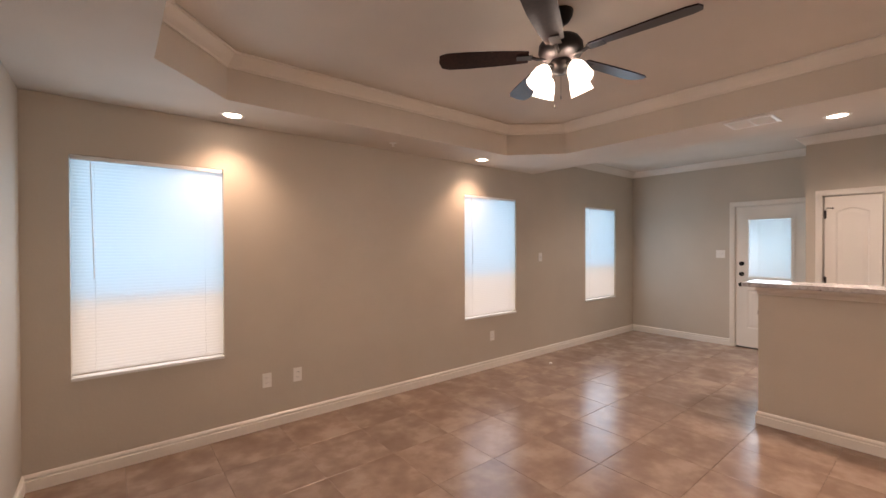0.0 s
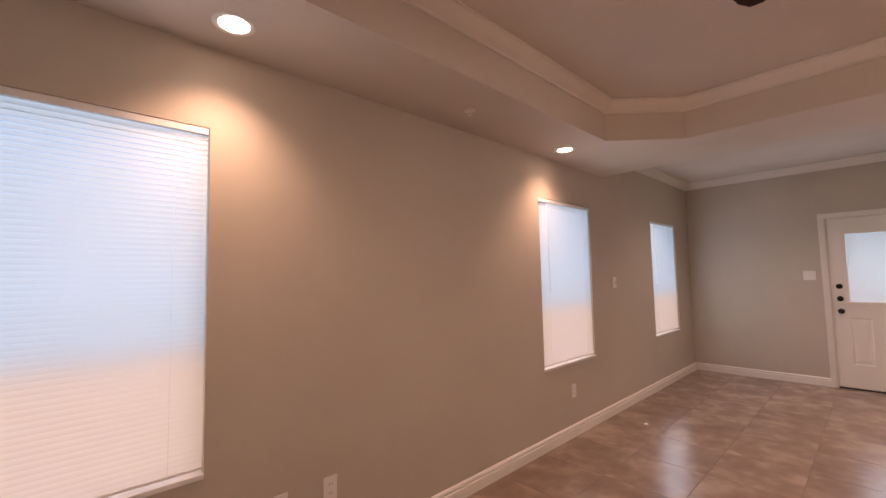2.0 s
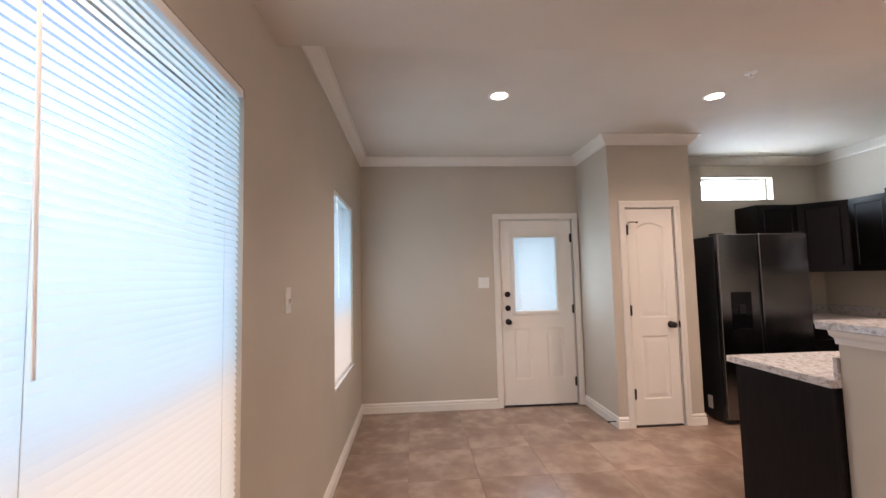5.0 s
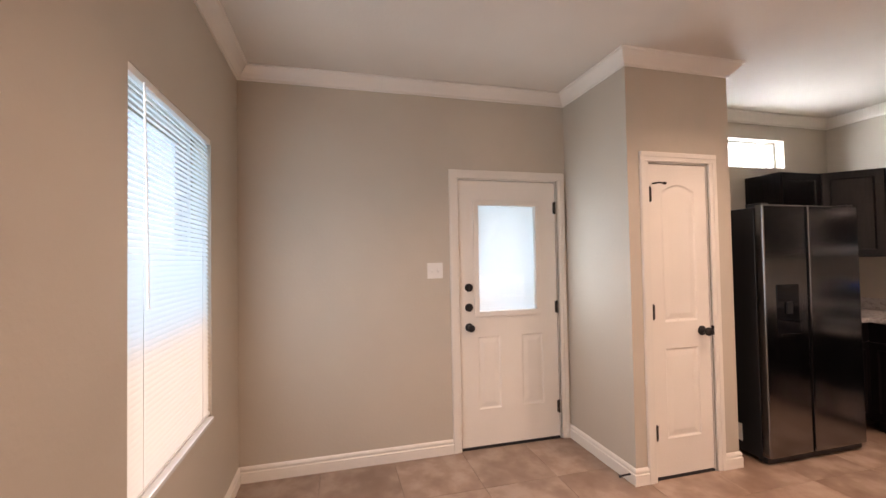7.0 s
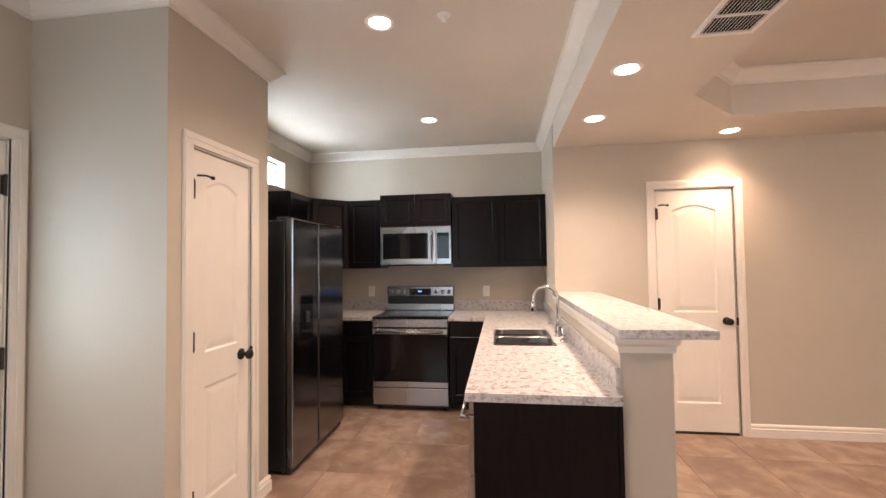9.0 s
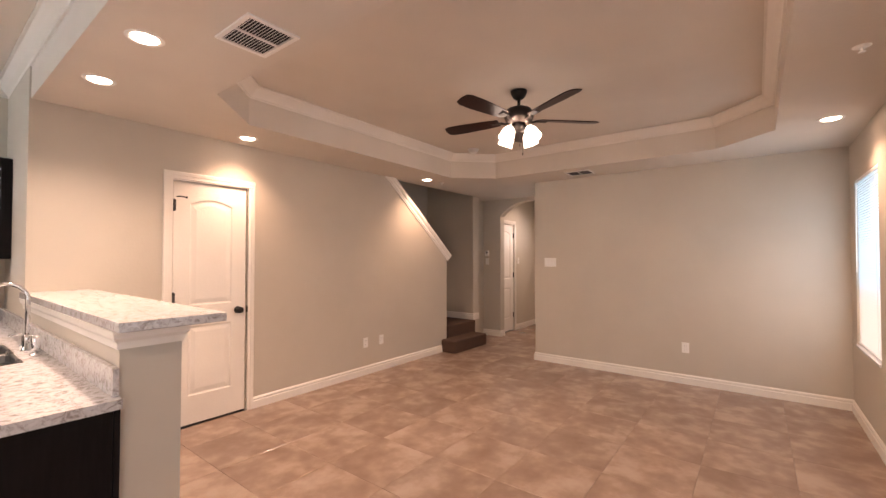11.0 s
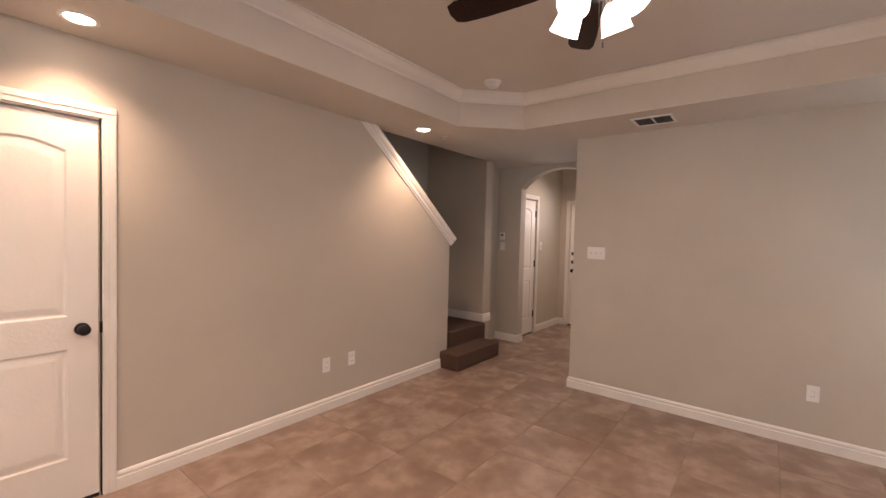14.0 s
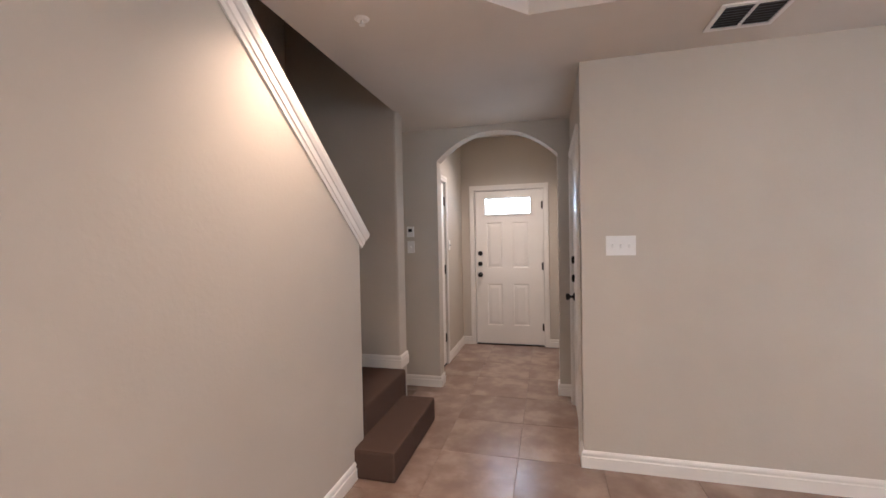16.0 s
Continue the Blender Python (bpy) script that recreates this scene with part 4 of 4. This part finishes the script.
bar = thing("bar_top", pose(0, 0, 0), "raised speckled granite bar top on the half wall", "worktop")
box("slab", granite, bar, 5.865, 6.225, YS + 0.002, -2.42, 1.144, 1.180, 0.004)


def sink():
    t = thing("sink", pose(6.525, -3.74, Z1 + 0.0015), "double-bowl stainless steel undermount sink", "sink")
    for name, a, b in (("bowl", -0.318, -0.008), ("bowl", 0.008, 0.318)):
        bm = B()
        rings = []
        for inset, z, square in ((-0.006, 0.0, True), (0.004, 0.0, False), (0.008, -0.006, False), (0.016, -0.17, False), (0.045, -0.195, False)):
            x0, x1, y0, y1 = -0.193 + inset, 0.193 - inset, a + inset, b - inset
            r = 0.055
            ring = []
            for cx, cy, st in ((x1 - r, y1 - r, 0), (x0 + r, y1 - r, 90), (x0 + r, y0 + r, 180), (x1 - r, y0 + r, 270)):
                for k in range(5):
                    th = radians(st + 22.5 * k)
                    k2 = 1 / max(abs(math.cos(th)), abs(math.sin(th))) if square else 1.0
                    ring.append(bm.verts.new((cx + r * k2 * math.cos(th), cy + r * k2 * math.sin(th), z)))
            rings.append(ring)
        for p, q in zip(rings, rings[1:]):
            for k in range(20):
                bm.faces.new((p[k], p[(k + 1) % 20], q[(k + 1) % 20], q[k]))
        bm.faces.new(rings[-1])
        bowl = part(name, bm, steel, t)
        part("drain", lathe(B(), [(0.001, 0.003), (0.030, 0.003), (0.040, 0.0), (0.001, 0.0)], pose(0, (a + b) / 2, -0.1945)), chrome, bowl)
    box("divider", steel, t, -0.185, 0.185, -0.0015, 0.0015, -0.020, -0.002)


sink()


def faucet():
    t = thing("faucet", pose(6.275, -3.74, Z1), "tall chrome gooseneck kitchen faucet", "faucet")
    part("base", lathe(B(), [(0.001, 0), (0.027, 0.0), (0.027, 0.008), (0.020, 0.014), (0.018, 0.07), (0.013, 0.085), (0.001, 0.085)]), chrome, t, smooth=True)
    pts = [(0, 0, 0.08), (0, 0, 0.27)] + [(0.085 - 0.085 * math.cos(math.pi * k / 10), 0, 0.27 + 0.085 * math.sin(math.pi * k / 10)) for k in range(1, 10)] + [(0.17, 0, 0.27), (0.172, 0, 0.24)]
    part("spout", tube(B(), pts, 0.011, 14), chrome, t, smooth=True)
    part("spray_head", lathe(B(), [(0.001, 0.0), (0.017, 0.0), (0.018, 0.05), (0.012, 0.065), (0.001, 0.065)], pose(0.172, 0, 0.18)), chrome, t, smooth=True)
    part("lever", tube(B(), [(0, 0.015, 0.05), (0, 0.04, 0.055), (0, 0.095, 0.09)], 0.006), chrome, t, smooth=True)


faucet()


def soap_pump():
    t = thing("soap_dispenser", pose(6.265, -3.92, Z1), "small chrome soap pump beside the faucet", "soap dispenser")
    part("base", lathe(B(), [(0.001, 0), (0.020, 0), (0.020, 0.006), (0.010, 0.012), (0.009, 0.055), (0.001, 0.056)]), chrome, t, smooth=True)
    part("spout", tube(B(), [(0, 0, 0.055), (0.01, 0, 0.068), (0.06, 0, 0.066)], 0.005), chrome, t, smooth=True)


def side_sprayer():
    t = thing("side_sprayer", pose(6.270, -3.56, Z1), "chrome side sprayer standing by the sink", "sprayer")
    part("collar", lathe(B(), [(0.001, 0), (0.023, 0), (0.021, 0.010), (0.014, 0.014), (0.001, 0.014)]), chrome, t, smooth=True)
    part("head", lathe(B(), [(0.001, 0.0145), (0.012, 0.0145), (0.015, 0.05), (0.019, 0.085), (0.014, 0.10), (0.001, 0.10)]), chrome, t, smooth=True)


soap_pump()
side_sprayer()


def cooker():
    t = thing("range_cooker", local(7.937, CF + 0.035, "+y"), "stainless steel freestanding electric range with a black oven door", "cooker")
    w = 0.752
    box("body", black_plastic, t, 0, w, 0.03, 0.63, 0.03, 0.895)
    box("drawer", steel, t, 0.004, w - 0.004, -0.005, 0.03, 0.06, 0.222, 0.004)
    box("drawer_gap", black_plastic, t, 0.006, w - 0.006, 0.0, 0.03, 0.222, 0.234)
    box("lower_band", steel, t, 0.004, w - 0.004, -0.012, 0.028, 0.234, 0.284, 0.003)
    d = box("oven_door", black_glass, t, 0.004, w - 0.004, -0.018, 0.028, 0.288, 0.745, 0.005)
    box("door_band", steel, d, 0.004, w - 0.004, -0.022, 0.0, 0.748, 0.80, 0.003)
    bm = tube(B(), [(0.05, -0.02, 0.775), (0.05, -0.062, 0.775), (w - 0.05, -0.062, 0.775), (w - 0.05, -0.02, 0.775)], 0.012)
    part("oven_handle", bm, steel, t, smooth=True)
    box("front_rail", steel, t, 0.0, w, -0.012, 0.03, 0.815, 0.893, 0.004)
    box("cooktop", black_glass, t, 0.0, w, -0.012, 0.56, 0.896, 0.914, 0.004)
    for x, y, r in ((0.20, 0.15, 0.10), (0.55, 0.15, 0.08), (0.20, 0.41, 0.075), (0.55, 0.41, 0.10)):
        part("burner_ring", lathe(B(), [(r - 0.004, 0.0), (r - 0.004, 0.0008), (r, 0.0008), (r, 0.0)], pose(x, y, 0.9142), 32, False), steel, t)
    box("backguard", steel, t, 0.0, w, 0.565, 0.625, 0.915, 0.985, 0.006)
    box("control_panel", dark_steel, t, 0.0, w, 0.545, 0.625, 1.070, 1.180, 0.008)
    box("vent_band", black_plastic, t, 0.004, w - 0.004, 0.56, 0.62, 0.986, 1.069)
    disp = box("display", black_glass, t, 0.255, 0.50, 0.540, 0.5445, 1.085, 1.155, 0.002)
    box("clock_digits", display_glow, disp, 0.355, 0.395, 0.5388, 0.5398, 1.120, 1.131)
    for x in (0.05, 0.12, 0.19, 0.56, 0.63, 0.70):
        part("control_knob", lathe(B(), [(0.001, 0), (0.022, 0), (0.020, 0.022), (0.001, 0.024)], pose(x, 0.5445, 1.12, 90)), steel, t, smooth=True)
    for x in (0.04, w - 0.04):
        for y in (0.08, 0.58):
            part("foot", cyl(B(), (x, y, 0.015), 0.018, 0.03, "z", 12), black_plastic, t)


cooker()


def microwave():
    t = thing("microwave", local(7.927, YK + 0.385, "+y"), "stainless steel over-range microwave with a black glass door", "microwave")
    w = 0.755
    box("body", black_plastic, t, 0, w, 0.02, 0.383, 1.425, 1.823)
    d = box("microwave_door", steel, t, 0.0, w * 0.79, -0.006, 0.0195, 1.428, 1.821, 0.004)
    box("glass", black_glass, d, 0.03, w * 0.68, -0.0085, -0.0062, 1.485, 1.755, 0.001)
    bm = tube(B(), [(w * 0.735, -0.008, 1.48), (w * 0.735, -0.04, 1.49), (w * 0.735, -0.04, 1.76), (w * 0.735, -0.008, 1.77)], 0.009)
    part("door_handle", bm, steel, t, smooth=True)
    box("control_panel", steel, t, w * 0.792, w, -0.006, 0.0195, 1.428, 1.821, 0.004)
    box("touch_panel", black_glass, t, w * 0.805, w - 0.02, -0.0085, -0.0062, 1.485, 1.755, 0.001)
    box("grille", black_plastic, t, 0.0, w, 0.0, 0.02, 1.412, 1.4245)


microwave()


def fridge():
    t = thing("fridge", local(8.09, -3.425, "-x"), "dark stainless side-by-side fridge with a water dispenser and black sides", "fridge")
    w, h = 0.91, 1.77
    box("body", black_plastic, t, 0.004, w - 0.004, 0.062, 0.79, 0.03, h - 0.015, 0.006)
    split = 0.40
    for name, a, b in (("freezer_door", 0.002, split - 0.012), ("fridge_door", split + 0.012, w - 0.002)):
        box(name, dark_steel, t, a, b, 0.0, 0.058, 0.055, h, 0.010)
    box("handle_groove", black_plastic, t, split - 0.011, split + 0.011, 0.022, 0.06, 0.06, h - 0.01)
    disp = box("dispenser", black_glass, t, 0.10, 0.30, -0.004, 0.0005, 0.86, 1.22, 0.003)
    box("dispenser_tray", dark_steel, disp, 0.115, 0.285, -0.016, -0.0042, 0.87, 0.885, 0.002)
    box("dispenser_lever", black_plastic, disp, 0.175, 0.225, -0.014, -0.0042, 1.02, 1.10, 0.002)
    box("kick_grille", black_plastic, t, 0.01, w - 0.01, 0.03, 0.06, 0.012, 0.05)
    for x in (0.05, w - 0.05):
        part("hinge_cover", bx(B(), x - 0.035, x + 0.035, 0.02, 0.13, h - 0.012, h + 0.012, 0.004), black_plastic, t)
        part("foot", cyl(B(), (x, 0.10, 0.015), 0.02, 0.03, "z", 12), black_plastic, t)
    box("sticker", white_plastic, t, 0.0, 0.0038, 0.20, 0.26, 0.10, 0.22)


fridge()


# ---- outside ----
for loc, sy in (((9.75, -4.36, 2.75), 1.6), ((-2.3, -3.83, 1.95), 0.8)):
    structure("backdrop", bx(B(), loc[0] - 0.01, loc[0] + 0.01, loc[1] - sy, loc[1] + sy, loc[2] - 0.55, loc[2] + 0.75), sky_glow, "plain bright hazy sky outside the glass", "backdrop")
structure("ground", bx(B(), -80, 120, -80, 120, -0.45, -0.35), grass_mat, "lawn round the house", "ground")
fence = thing("fence", pose(0, 0, 0), "plain wooden board fence beyond the windows", "fence")
bm = B()
for k in range(84):
    bx(bm, -1.0 + k * 0.145, -1.0 + k * 0.145 + 0.14, 3.4, 3.42, -0.35, 1.35)
tagged(part("boards", bm, fence_wood, fence), kind="stuff")


# ---- floor tiles ----
structure("floor", bx(B(), -1.60, XB + 0.16, -5.62, 0.16, -0.15, -0.003), grout, "brown clouded ceramic tile floor with thin joints", "floor")
floor = bpy.data.objects["floor"]
TW, TH, GAP = 0.5006, 0.5006, 0.0024
meshes = {}


def tile_mesh(w, d):
    key = (round(w, 3), round(d, 3))
    if key not in meshes:
        bm = bx(B(), 0, w, 0, d, -0.0028, 0.0)
        top = [e for e in bm.edges if all(v.co.z > -0.001 for v in e.verts)]
        bmesh.ops.bevel(bm, geom=top, offset=0.0015, segments=1, affect="EDGES")
        bmesh.ops.recalc_face_normals(bm, faces=bm.faces)
        me = bpy.data.meshes.new("tile")
        bm.to_mesh(me)
        bm.free()
        me.materials.append(tile_mat)
        meshes[key] = me
    return meshes[key]


def lay(x0, x1, y0, y1, ox, oy):
    """Square tiles in rows along x."""
    r0 = math.floor((y0 - oy) / (TH + GAP))
    r1 = math.ceil((y1 - oy) / (TH + GAP))
    for r in range(r0, r1):
        shift = 0.0
        c0 = math.floor((x0 - ox - shift) / (TW + GAP))
        c1 = math.ceil((x1 - ox - shift) / (TW + GAP))
        for c in range(c0, c1):
            a, b = ox + shift + c * (TW + GAP), oy + r * (TH + GAP)
            xa, xb, ya, yb = max(a, x0), min(a + TW, x1), max(b, y0), min(b + TH, y1)
            if xb - xa < 0.02 or yb - ya < 0.02:
                continue
            ob = new("tile", tile_mesh(xb - xa, yb - ya))
            ob.parent = floor
            ob.location = (xa, ya, 0)


lay(-1.44, XB, YK, 0.0, 0.361, -0.0035)
